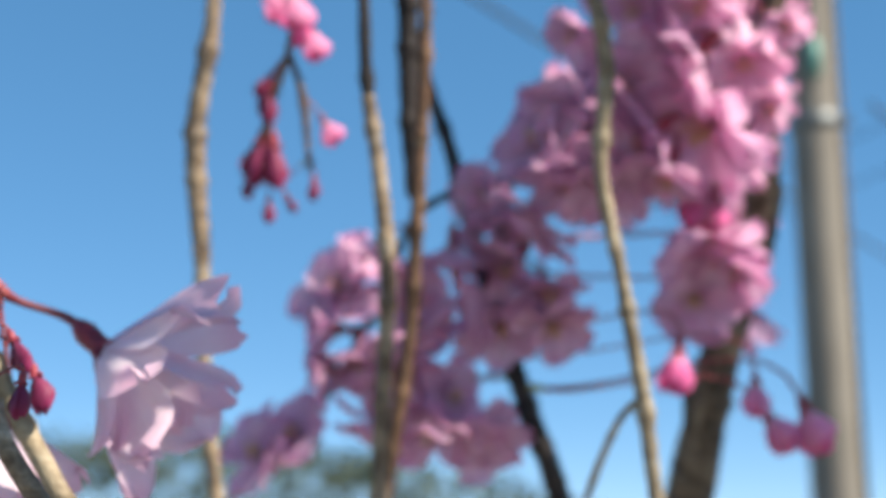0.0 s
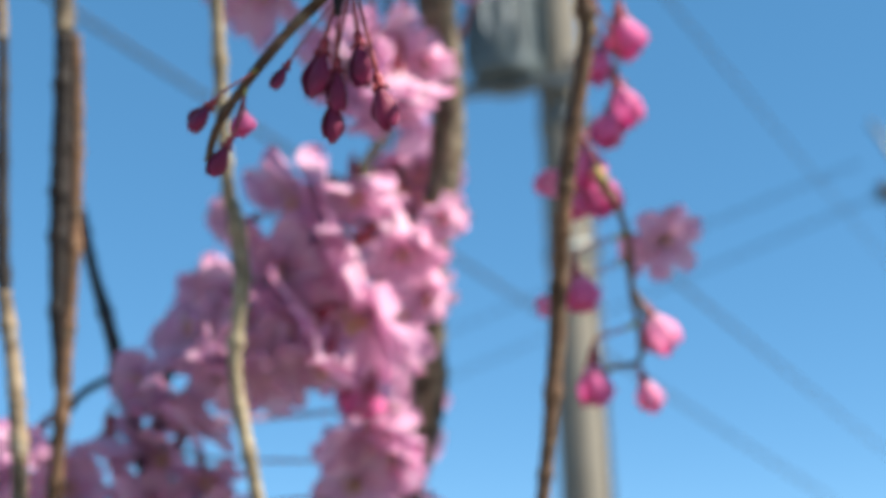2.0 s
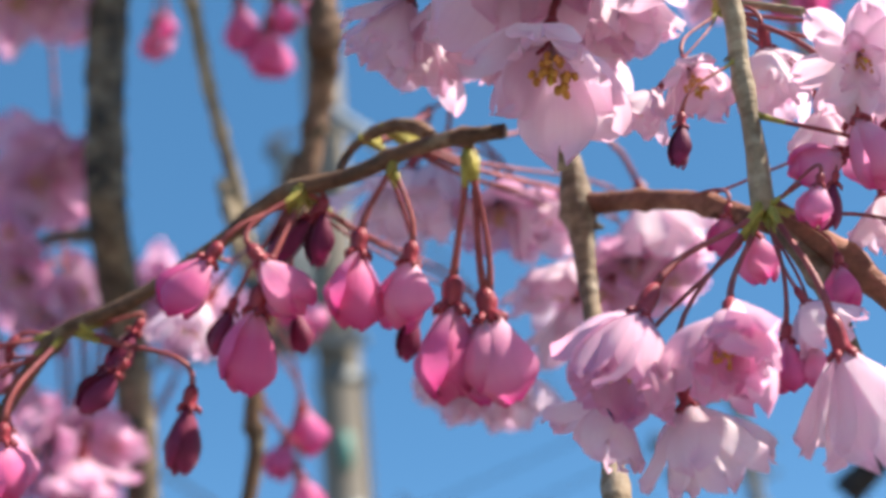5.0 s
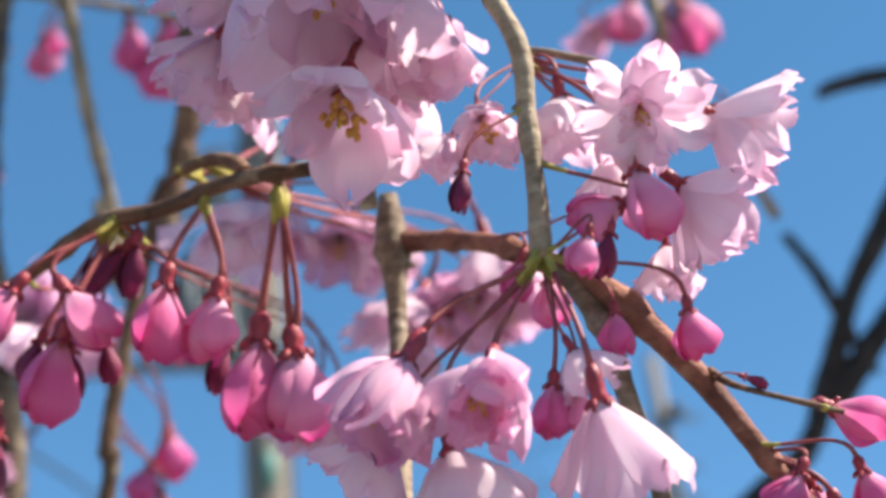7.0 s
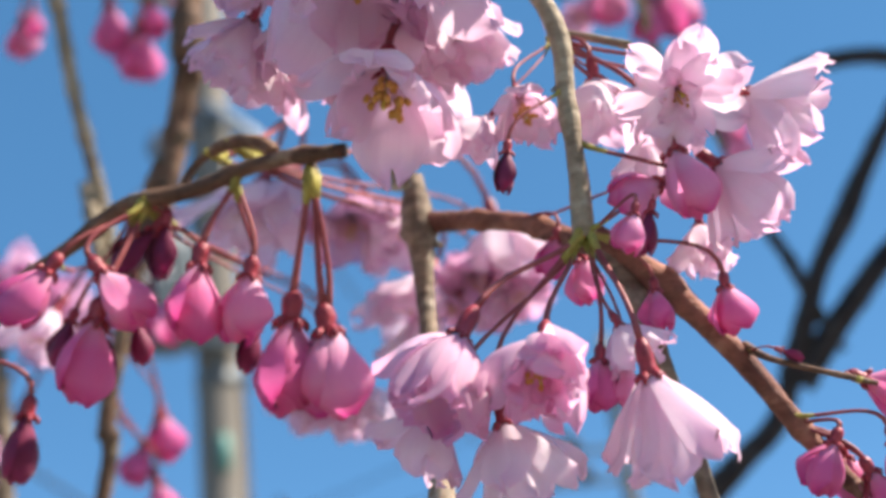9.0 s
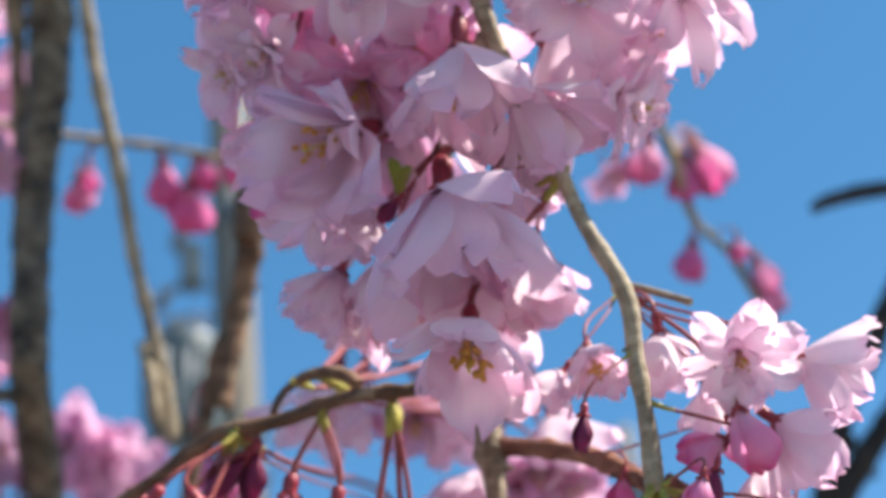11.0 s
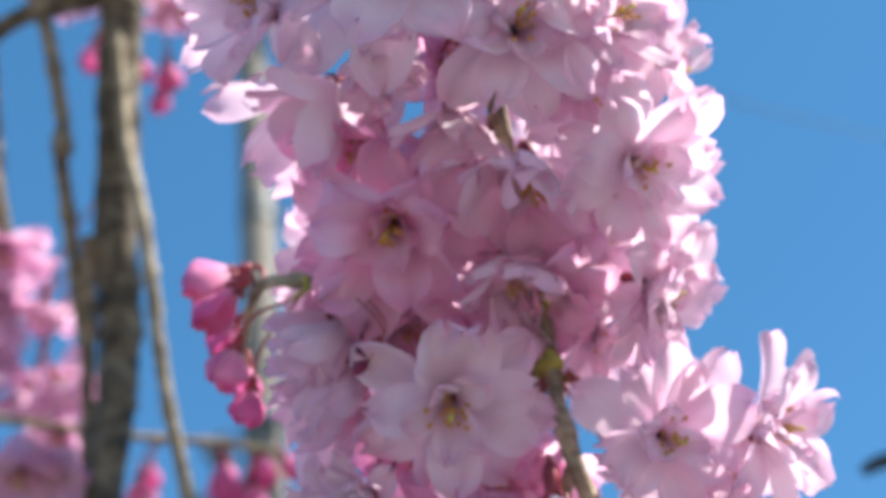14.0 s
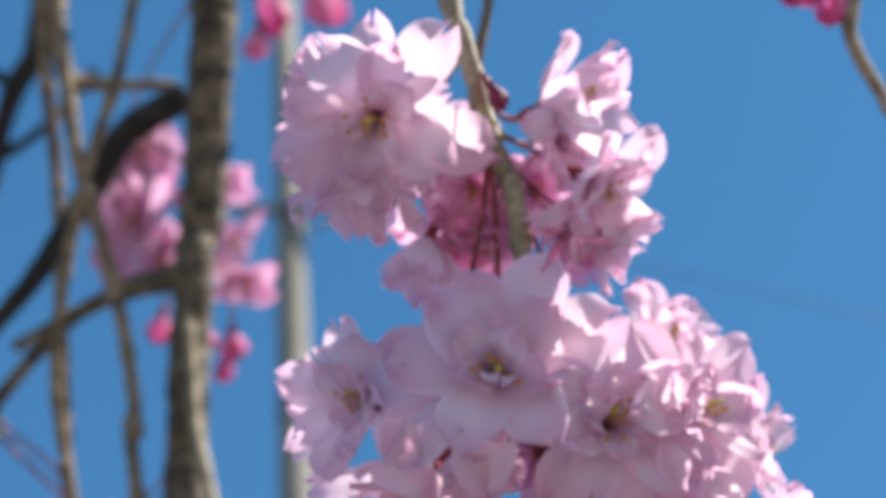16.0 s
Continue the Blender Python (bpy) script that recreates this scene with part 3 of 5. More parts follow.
# transformer with its bracket
bm = bmesh.new()
tube(bm, [(-0.28, -0.10, z, r) for z, r in ((4.72, 0.14), (4.725, 0.19), (4.76, 0.2), (5.24, 0.2), (5.28, 0.205), (5.32, 0.18), (5.35, 0.06))], 26)
tank = part("transformer", bm, TANK, pole, "dark grey cylindrical transformer tank with cooling fins")
for k in range(12):
    a = math.tau * k / 12
    b2 = bmesh.new()
    box(b2, (-0.28 + 0.212 * math.cos(a), -0.10 + 0.212 * math.sin(a), 5.0), (0.04, 0.008, 0.36), 0, math.degrees(a))
    part("cooling_fin", b2, TANK, tank)
for k in (-1, 0, 1):
    bm = bmesh.new()
    tube(bm, [(-0.28 + 0.09 * k, -0.10, 5.33 + z, r) for z, r in ((0, 0.02), (0.02, 0.035), (0.04, 0.02), (0.06, 0.035), (0.08, 0.02), (0.1, 0.03), (0.14, 0.014))], 12)
    part("bushing", bm, PORCELAIN, tank)
bm = bmesh.new()
tube(bm, [(-0.35, -0.32, 5.16, 0.010), (-0.35, -0.335, 4.95, 0.010), (-0.29, -0.345, 4.87, 0.010), (-0.23, -0.335, 4.95, 0.010), (-0.23, -0.32, 5.13, 0.010)], 8)
part("lead_wire", bm, PALE_STEEL, tank, "pale looped lead wire")


def crossarm(z, x0, x1, y, r=0.03):
    bm = bmesh.new()
    box(bm, ((x0 + x1) / 2, y, z), (x1 - x0, r * 2, r * 2))
    bmesh.ops.bevel(bm, geom=bm.edges[:], offset=0.006, segments=1, affect="EDGES")
    arm = part("crossarm", bm, STEEL, pole)
    for x in (x0 + 0.08, (x0 + x1) / 2 + 0.05, x1 - 0.08):
        b2 = bmesh.new()
        tube(b2, [(x, y, z + h, s) for h, s in ((r, 0.01), (r + 0.035, 0.014), (r + 0.05, 0.042), (r + 0.07, 0.024), (r + 0.09, 0.038), (r + 0.12, 0.014))], 12)
        part("insulator", b2, PORCELAIN, arm)
    return arm


crossarm(4.68, -1.0, 0.17, -0.15)
crossarm(9.88, -0.42, 0.6, -0.145, 0.035)
bm = bmesh.new()
rod(bm, (0.56, -0.145, 9.86), (0.08, -0.12, 9.55), 0.015)
part("brace", bm, STEEL, pole)
# pale arm of a lamp
bm = bmesh.new()
tube(bm, [(0.0, -0.115, 6.24, 0.036), (0.12, -0.14, 6.13, 0.036), (0.24, -0.16, 5.99, 0.040), (0.35, -0.17, 5.86, 0.032)], 12)
part("lamp_arm", bm, PALE_STEEL, pole, "pale painted lamp arm")
# dark fittings on the side of the shaft
bm = bmesh.new()
box(bm, (-0.23, -0.07, 5.82), (0.13, 0.14, 0.3))
bmesh.ops.bevel(bm, geom=bm.edges[:], offset=0.02, segments=2, affect="EDGES")
part("switch_box", bm, TANK, pole)
for dz, dx in ((5.45, -0.32), (5.65, -0.39), (6.05, -0.3)):
    bm = bmesh.new()
    tube(bm, [(-0.09, -0.09, dz, 0.014), (dx * 0.7, -0.10, dz + 0.035, 0.014), (dx, -0.10, dz - 0.014, 0.04), (dx - 0.02, -0.10, dz - 0.11, 0.04), (dx - 0.02, -0.10, dz - 0.14, 0.014)], 10)
    part("insulator", bm, PORCELAIN, pole)

# second pole, farther off
pole_b = new("utility_pole")
pole_b.location = (5.28, 22, 0)
tagged(pole_b, "distant slim grey utility pole with dark insulators", "utility pole")
bm = bmesh.new()
tube(bm, [(0, 0, h, 0.17 - 0.005 * h) for h in (-0.6, 0, 3, 6, 9, 11.2)], 20)
part("shaft", bm, CONCRETE, pole_b)
for z, x0, x1, insulators in ((9.93, -1.3, 0.6, (-0.95, 0.2)), (9.05, -1.65, 0.45, (-1.5, -0.9)), (8.5, -1.4, 0.4, (-1.3, -0.75))):
    bm = bmesh.new()
    box(bm, ((x0 + x1) / 2, -0.2, z), (x1 - x0, 0.08, 0.08))
    bmesh.ops.bevel(bm, geom=bm.edges[:], offset=0.012, segments=1, affect="EDGES")
    arm = part("crossarm", bm, STEEL, pole_b)
    for x in insulators:
        b2 = bmesh.new()
        tube(b2, [(x, -0.2, z + h, s) for h, s in ((0.045, 0.03), (0.07, 0.15), (0.15, 0.10), (0.22, 0.15), (0.30, 0.05))], 12)
        part("insulator", b2, RUBBER, arm)
bm = bmesh.new()
rod(bm, (-1.58, -0.25, 10.4), (-1.05, -0.25, 9.3), 0.05)
part("brace", bm, STEEL, pole_b)


def wire(a, b, r, sag):
    rows = []
    for k in range(25):
        t = k / 24
        p = Vector(a).lerp(Vector(b), t)
        p.z -= sag * 4 * t * (1 - t)
        rows.append((*(p - Vector(a)), r))
    bm = bmesh.new()
    tube(bm, rows, 6)
    me = bpy.data.meshes.new("power_line")
    bm.to_mesh(me)
    bm.free()
    me.materials.append(RUBBER)
    ob = tagged(new("power_line", me), "thin black overhead power line between utility poles", "power line", "power lines")
    ob.location = a
    return ob


wire((-3.989, 7, 6.06), (3.306, 30, 5.3), 0.02, 0)
wire((0.122, 8, 5.9), (5.406, 30, 9.85), 0.009, 0)
wire((-0.168, 6.95, 3.84), (7.208, 40, 6.6), 0.011, 0)
wire((-4.455, 26, 8.4), (3.416, 21.8, 9.72), 0.014, 0)
wire((-4.355, 26, 7.5), (3.686, 21.8, 9.12), 0.014, 0)
wire((0.033, 6.8, 10), (13.898, 10.4, 8.3), 0.006, 0.25)

# ---- the weeping cherry's branches ----

br = branch("thick grey-brown hanging cherry limb with knotty bark", LIMB_BARK)
stem(br, [
    (-0.1404, 0.665, 1.6033, 0.0096),
    (-0.1182, 0.6462, 1.6582, 0.008),
    (-0.1085, 0.612, 1.712, 0.0081),
    (-0.0963, 0.596, 1.7735, 0.0076),
    (-0.0959, 0.5618, 1.8329, 0.009),
    (-0.0943, 0.514, 1.8688, 0.0087),
    (-0.0919, 0.5026, 1.9375, 0.0088),
    (-0.085, 0.479, 2.0106, 0.0106),
    (-0.0811, 0.4383, 2.0663, 0.0103),
    (-0.0691, 0.366, 2.1498, 0.0106),
    (-0.067, 0.3667, 2.1567, 0.0116),
    (-0.0536, 0.2861, 2.2272, 0.0121),
    (-0.048, 0.2283, 2.2781, 0.0127)])
stem(br, [
    (-0.1698, 0.6906, 1.5119, 0.0126),
    (-0.1587, 0.6851, 1.5487, 0.0121),
    (-0.1423, 0.6659, 1.5973, 0.0101),
    (-0.1383, 0.664, 1.6106, 0.0094)])
stem(br, [
    (-0.0974, 0.5198, 1.8554, 0.0037),
    (-0.1114, 0.5289, 1.8617, 0.0033),
    (-0.1261, 0.5388, 1.866, 0.0024)])
stem(br, [
    (-0.0761, 0.3706, 2.1372, 0.0069),
    (-0.1031, 0.373, 2.1295, 0.0052),
    (-0.1243, 0.3799, 2.1248, 0.0042),
    (-0.1563, 0.3915, 2.1164, 0.0031)])
stem(br, [
    (-0.0687, 0.3152, 2.2028, 0.0083),
    (-0.0997, 0.329, 2.1936, 0.0077),
    (-0.1175, 0.3488, 2.1777, 0.0072),
    (-0.1527, 0.3843, 2.1495, 0.0055),
    (-0.1845, 0.4094, 2.1302, 0.0044)], SHADED_BARK)
stem(br, [
    (-0.0784, 0.3813, 2.1449, 0.0061),
    (-0.1153, 0.381, 2.1333, 0.0041),
    (-0.1433, 0.3965, 2.1222, 0.0043),
    (-0.1746, 0.4223, 2.1023, 0.0038)])
blossoms(br, OPEN, [
    (-0.1044, 0.3925, 2.261, -17, -69, 0.0224),
    (-0.1121, 0.4161, 2.2407, 171, -20, 0.0338),
    (-0.0973, 0.4276, 2.229, 0, -80, 0.0212),
    (-0.1181, 0.4361, 2.2235, -135, -38, 0.0229),
    (-0.0599, 0.4295, 2.2236, 14, -34, 0.0226),
    (-0.0547, 0.4458, 2.2085, 18, -76, 0.0196),
    (-0.0646, 0.4061, 2.2449, 30, -66, 0.0221),
    (-0.124, 0.4068, 2.2501, -162, 5, 0.0213)])
buds(br, PINK_BUD, [
    (-0.1028, 0.4652, 2.196, 110, -47, 0.0173),
    (-0.0643, 0.4729, 2.1853, 95, -49, 0.0173),
    (-0.0696, 0.4824, 2.1774, 110, -47, 0.0141),
    (-0.0781, 0.4696, 2.1897, 80, -50, 0.0141),
    (-0.0289, 0.3353, 2.3045, 51, -46, 0.0251),
    (0.0026, 0.3313, 2.3049, 51, -46, 0.0282),
    (-0.0391, 0.3483, 2.2939, 110, -47, 0.0157)])
blossoms(br, OPEN, [
    (-0.1474, 0.4962, 2.0865, 46, -80, 0.0289),
    (-0.1318, 0.515, 2.064, 132, -64, 0.0218),
    (-0.1544, 0.5138, 2.0683, -147, -47, 0.0286),
    (-0.1529, 0.5331, 2.0471, 147, -55, 0.0249),
    (-0.1224, 0.5418, 2.0336, 21, -58, 0.0223),
    (-0.1426, 0.5463, 2.0314, 128, -62, 0.0264),
    (-0.1054, 0.3867, 2.2003, -145, -49, 0.0297),
    (-0.0924, 0.4018, 2.1822, 6, -53, 0.0231)])
blossoms(br, OPEN, [
    (-0.1295, 0.5696, 2.0529, -40, -55, 0.0228),
    (-0.1337, 0.5838, 2.0343, -134, -57, 0.022),
    (-0.1302, 0.5942, 2.0197, 72, -61, 0.0177)])
stem(br, [(-0.048, 0.228, 2.278, 0.0127), (-0.044, 0.202, 2.331, 0.0137), (-0.042, 0.218, 2.397, 0.0146), (-0.043, 0.328, 2.550, 0.0165), (-0.046, 0.464, 2.697, 0.0184), (-0.048, 0.530, 2.800, 0.0203)])

br = branch("slender grey-brown hanging cherry twig with swollen nodes")
stem(br, [
    (-0.2847, 0.4621, 1.7657, 0.0031),
    (-0.2836, 0.4643, 1.7093, 0.0032),
    (-0.2927, 0.4728, 1.6636, 0.0042),
    (-0.294, 0.4839, 1.618, 0.0034),
    (-0.2962, 0.4939, 1.5753, 0.0032),
    (-0.2951, 0.5036, 1.5384, 0.003),
    (-0.2961, 0.5112, 1.5073, 0.0028)])
stem(br, [(-0.285, 0.462, 1.766, 0.0031), (-0.286, 0.462, 1.893, 0.0035), (-0.287, 0.468, 2.037, 0.0038), (-0.287, 0.492, 2.341, 0.0046), (-0.286, 0.518, 2.616, 0.0053), (-0.285, 0.530, 2.800, 0.0060)])

br = branch("pale hanging cherry twig with bumpy leaf scars", PALE_BARK)
stem(br, [
    (-0.1369, 0.411, 1.7983, 0.0023),
    (-0.1431, 0.4313, 1.7546, 0.0025),
    (-0.1468, 0.4583, 1.6925, 0.0025),
    (-0.1458, 0.4604, 1.6886, 0.0027),
    (-0.1444, 0.4666, 1.666, 0.0032),
    (-0.148, 0.4729, 1.6365, 0.0027),
    (-0.1445, 0.4819, 1.6054, 0.0025),
    (-0.1408, 0.4924, 1.569, 0.003),
    (-0.139, 0.5014, 1.536, 0.0027),
    (-0.1368, 0.5091, 1.5083, 0.0025)])
stem(br, [
    (-0.1409, 0.4928, 1.5672, 0.0014),
    (-0.1484, 0.4977, 1.5627, 0.0014),
    (-0.1577, 0.5098, 1.5514, 0.0015),
    (-0.1666, 0.5228, 1.5376, 0.0015)])
stem(br, [(-0.137, 0.411, 1.798, 0.0023), (-0.140, 0.382, 1.908, 0.0028), (-0.170, 0.381, 2.034, 0.0032), (-0.279, 0.434, 2.303, 0.0042), (-0.396, 0.511, 2.551, 0.0051), (-0.450, 0.550, 2.720, 0.0060)])

br = branch("shaded dark hanging cherry twig with brown bark")
stem(br, [
    (-0.2192, 0.4864, 1.7713, 0.0041),
    (-0.2223, 0.4961, 1.7318, 0.0043),
    (-0.2256, 0.5048, 1.6961, 0.0041),
    (-0.2267, 0.5124, 1.6664, 0.0037),
    (-0.2275, 0.5175, 1.6466, 0.0031)], SHADED_BARK)
stem(br, [
    (-0.211, 0.4778, 1.7655, 0.0024),
    (-0.2132, 0.49, 1.7171, 0.0026),
    (-0.221, 0.5061, 1.6495, 0.003),
    (-0.2297, 0.5193, 1.5915, 0.003),
    (-0.2379, 0.5265, 1.5567, 0.003),
    (-0.243, 0.5314, 1.5336, 0.0028)], BROWN_BARK)
stem(br, [(-0.219, 0.486, 1.771, 0.0041), (-0.223, 0.469, 1.888, 0.0044), (-0.246, 0.467, 2.019, 0.0047), (-0.326, 0.492, 2.297, 0.0053), (-0.411, 0.530, 2.550, 0.0059), (-0.450, 0.550, 2.720, 0.0066)])

# the upper stretch has shade put into its bark colour
br = branch("hanging cherry twig, shaded dark above and grey-brown below")
stem(br, [
    (-0.22, 0.4434, 1.7481, 0.002),
    (-0.2218, 0.4525, 1.7122, 0.0022),
    (-0.2238, 0.4616, 1.6763, 0.0026),
    (-0.2237, 0.4649, 1.6637, 0.0026)], SHADED_BARK)
stem(br, [
    (-0.2239, 0.4639, 1.6673, 0.0028),
    (-0.2221, 0.4715, 1.6404, 0.003),
    (-0.2228, 0.4809, 1.6044, 0.0032),
    (-0.2286, 0.4918, 1.5578, 0.003),
    (-0.2314, 0.4978, 1.5326, 0.0028)])
stem(br, [(-0.220, 0.443, 1.748, 0.0020), (-0.226, 0.427, 1.867, 0.0025), (-0.250, 0.429, 2.002, 0.0030), (-0.330, 0.469, 2.287, 0.0040), (-0.412, 0.523, 2.546, 0.0050), (-0.450, 0.550, 2.720, 0.0060)])

br = branch("thin hanging cherry spray with closed pink buds")
stem(br, [
    (-0.2528, 0.465, 1.7482, 0.0014),
    (-0.2566, 0.4735, 1.7094, 0.0014),
    (-0.2598, 0.4768, 1.6919, 0.0014),
    (-0.268, 0.4795, 1.6705, 0.0014),
    (-0.2715, 0.4827, 1.653, 0.0012)])
stem(br, [
    (-0.2598, 0.4768, 1.6919, 0.0012),
    (-0.2562, 0.482, 1.6764, 0.0016),
    (-0.2558, 0.4885, 1.6512, 0.00100)])
buds(br, PINK_BUD, [
    (-0.2634, 0.4717, 1.7074, 26, -60, 0.012),
    (-0.257, 0.4746, 1.7045, 46, -79, 0.015),
    (-0.2511, 0.4793, 1.6939, 37, -74, 0.011),
    (-0.2546, 0.4771, 1.6978, 170, -79, 0.01),
    (-0.2477, 0.4881, 1.6638, 26, -60, 0.009)])
# lower buds: dark petals stand in for the shade on them
buds(br, DARK_BUD, [
    (-0.2731, 0.4821, 1.653, 170, -79, 0.018),
    (-0.2665, 0.4830, 1.6515, 60, -84, 0.017),
    (-0.2678, 0.4788, 1.6734, 150, -83, 0.014),
    (-0.2692, 0.4766, 1.6802, -165, -51, 0.010),
    (-0.269, 0.4826, 1.6569, 46, -79, 0.014),
    (-0.2705, 0.4872, 1.6365, 107, -85, 0.008),
    (-0.2627, 0.4891, 1.6395, 26, -60, 0.007),
    (-0.2552, 0.4905, 1.6444, 150, -83, 0.008),
    (-0.2765, 0.483, 1.6453, 170, -79, 0.009)])
stem(br, [(-0.253, 0.465, 1.748, 0.0016), (-0.253, 0.450, 1.867, 0.0022), (-0.272, 0.451, 2.002, 0.0027), (-0.341, 0.484, 2.287, 0.0038), (-0.415, 0.528, 2.546, 0.0049), (-0.450, 0.550, 2.720, 0.0060)])

br = branch("shaded dark cherry branch crowded with pink double blossoms", SHADED_BARK)
stem(br, [
    (-0.2449, 0.5639, 1.7319, 0.0023),
    (-0.2375, 0.5599, 1.7076, 0.0027),
    (-0.2255, 0.5609, 1.669, 0.0034),
    (-0.2163, 0.5759, 1.6213, 0.0042),
    (-0.2063, 0.5899, 1.578, 0.0049),
    (-0.1991, 0.5974, 1.5563, 0.0051),
    (-0.1923, 0.606, 1.5302, 0.0054)])
stem(br, [
    (-0.2145, 0.5763, 1.6213, 0.0027),
    (-0.2043, 0.5662, 1.6689, 0.0027),
    (-0.1782, 0.5642, 1.7011, 0.0034),
    (-0.1556, 0.5664, 1.714, 0.0031),
    (-0.1321, 0.5769, 1.7422, 0.0027),
    (-0.1192, 0.5858, 1.767, 0.0026)])
stem(br, [
    (-0.2001, 0.5679, 1.6667, 0.0022),
    (-0.24, 0.5613, 1.654, 0.0018),
    (-0.2624, 0.5667, 1.613, 0.0018),
    (-0.2937, 0.5709, 1.5678, 0.0018)])
blossoms(br, OPEN, [
    (-0.1725, 0.5443, 1.7121, -144, -31, 0.0161),
    (-0.1486, 0.5475, 1.7224, -145, -37, 0.024),
    (-0.1275, 0.5522, 1.7244, -38, -89, 0.0199),
    (-0.1234, 0.6254, 1.7533, -63, -55, 0.0272),
    (-0.1250, 0.6306, 1.7396, -24, -61, 0.0241),
    (-0.1589, 0.5521, 1.6953, -80, -45, 0.0228),
    (-0.1354, 0.5564, 1.7014, -153, -38, 0.0261),
    (-0.1281, 0.6329, 1.7224, -29, -23, 0.0287),
    (-0.1256, 0.6374, 1.7146, 17, -32, 0.0228),
    (-0.1767, 0.5516, 1.6807, -122, -51, 0.0235),
    (-0.152, 0.5594, 1.6743, -154, -31, 0.0268),
    (-0.1288, 0.5647, 1.6762, -122, -40, 0.0269)])
blossoms(br, OPEN, [
    (-0.1243, 0.6349, 1.6968, -15, -32, 0.0237),
    (-0.189, 0.5442, 1.6739, -113, 18, 0.0204),
    (-0.1768, 0.552, 1.6562, -96, -65, 0.02),
    (-0.1413, 0.5603, 1.658, -125, -71, 0.0182),
    (-0.1642, 0.5546, 1.6582, -44, -47, 0.0215),
    (-0.1174, 0.6194, 1.7580, -19, -70, 0.0240)])
blossoms(br, OPEN, [
    (-0.2142, 0.5552, 1.6552, -128, -17, 0.0167),
    (-0.1979, 0.5621, 1.6445, -168, -65, 0.0253),
    (-0.2055, 0.5647, 1.6276, -138, -54, 0.0202),
    (-0.1912, 0.5705, 1.619, -32, -69, 0.0173),
    (-0.19, 0.5742, 1.6063, -55, -50, 0.0173),
    (-0.2191, 0.5646, 1.615, -155, -10, 0.021),
    (-0.2264, 0.5583, 1.632, 113, -78, 0.0186),
    (-0.2091, 0.5694, 1.6064, -61, -38, 0.0174)])
blossoms(br, OPEN, [
    (-0.2715, 0.5493, 1.6239, -118, 17, 0.0226),
    (-0.254, 0.5514, 1.6322, 174, -64, 0.0171),
    (-0.277, 0.5524, 1.607, -147, 0, 0.0181),
    (-0.2651, 0.5588, 1.5942, -48, -75, 0.0179),
    (-0.2802, 0.5558, 1.5911, -150, -4, 0.015),
    (-0.2391, 0.563, 1.6024, 6, -58, 0.0185),
    (-0.2507, 0.564, 1.5877, -59, -55, 0.0212),
    (-0.2423, 0.5583, 1.6173, -54, -23, 0.0176)])
blossoms(br, OPEN, [
    (-0.2393, 0.572, 1.5685, -124, -63, 0.0268),
    (-0.2184, 0.5783, 1.5641, -54, -46, 0.0185),
    (-0.2925, 0.5592, 1.5668, -109, 20, 0.0178),
    (-0.3078, 0.5571, 1.5606, -120, 19, 0.0199),
    (-0.2607, 0.5672, 1.5666, -161, -59, 0.0189),
    (-0.2299, 0.5709, 1.5812, -19, -1, 0.0168)])
blossoms(br, OPEN, [
    (-0.1307, 0.5933, 1.6358, -77, -63, 0.0239),
    (-0.1388, 0.6699, 1.6530, -60, -34, 0.0248),
    (-0.1384, 0.596, 1.6186, -91, -30, 0.0185),
    (-0.1368, 0.6764, 1.6254, -114, -76, 0.0247),
    (-0.1253, 0.6687, 1.6689, -42, -10, 0.0163),
    (-0.1248, 0.5971, 1.6271, -125, -56, 0.0182)])
buds(br, PINK_BUD, [
    (-0.135, 0.5767, 1.6483, -171, -50, 0.0131),
    (-0.1278, 0.579, 1.6461, 163, -78, 0.012),
    (-0.1466, 0.5895, 1.589, 163, -78, 0.0164),
    (-0.0972, 0.6078, 1.5664, 30, -70, 0.0175),
    (-0.1176, 0.5996, 1.5782, 108, -84, 0.0131),
    (-0.11, 0.6049, 1.5654, 23, -60, 0.0153)])
blossoms(br, OPEN, [
    (-0.116, 0.5438, 1.7766, -20, -37, 0.0254),
    (-0.1179, 0.6171, 1.7955, 8, -26, 0.0208),
    (-0.1194, 0.6127, 1.8065, -38, -42, 0.0157),
    (-0.1289, 0.5405, 1.7812, -117, -8, 0.0226),
    (-0.1133, 0.5521, 1.7555, 65, -71, 0.0171),
    (-0.1658, 0.5221, 1.8181, -137, -36, 0.0212),
    (-0.1832, 0.5182, 1.8229, -176, -34, 0.0229),
    (-0.1582, 0.5287, 1.8032, -131, -35, 0.0205)])
blossoms(br, OPEN, [
    (-0.0892, 0.6277, 1.8743, -117, -40, 0.0273),
    (-0.1021, 0.6241, 1.8797, -120, -10, 0.0196),
    (-0.0737, 0.6316, 1.8686, -58, -31, 0.0201)])
blossoms(br, OPEN, [
    (-0.1269, 0.5293, 1.8903, -88, -48, 0.0254),
    (-0.1382, 0.5393, 1.8724, -171, -38, 0.027),
    (-0.1121, 0.5261, 1.8952, -24, -69, 0.0205),
    (-0.1377, 0.5495, 1.8534, -126, -45, 0.024),
    (-0.1144, 0.5521, 1.8471, -10, -1, 0.0183),
    (-0.1295, 0.5564, 1.8401, -123, -46, 0.0175),
    (-0.1276, 0.4942, 1.9555, -98, -73, 0.0245),
    (-0.1108, 0.4933, 1.956, -120, -56, 0.0165)])
blossoms(br, OPEN, [
    (-0.1095, 0.5442, 1.7642, 128, -66, 0.0225),
    (-0.1192, 0.6070, 1.7996, -87, -46, 0.0169),
    (-0.124, 0.5399, 1.7732, -112, -21, 0.0197)])
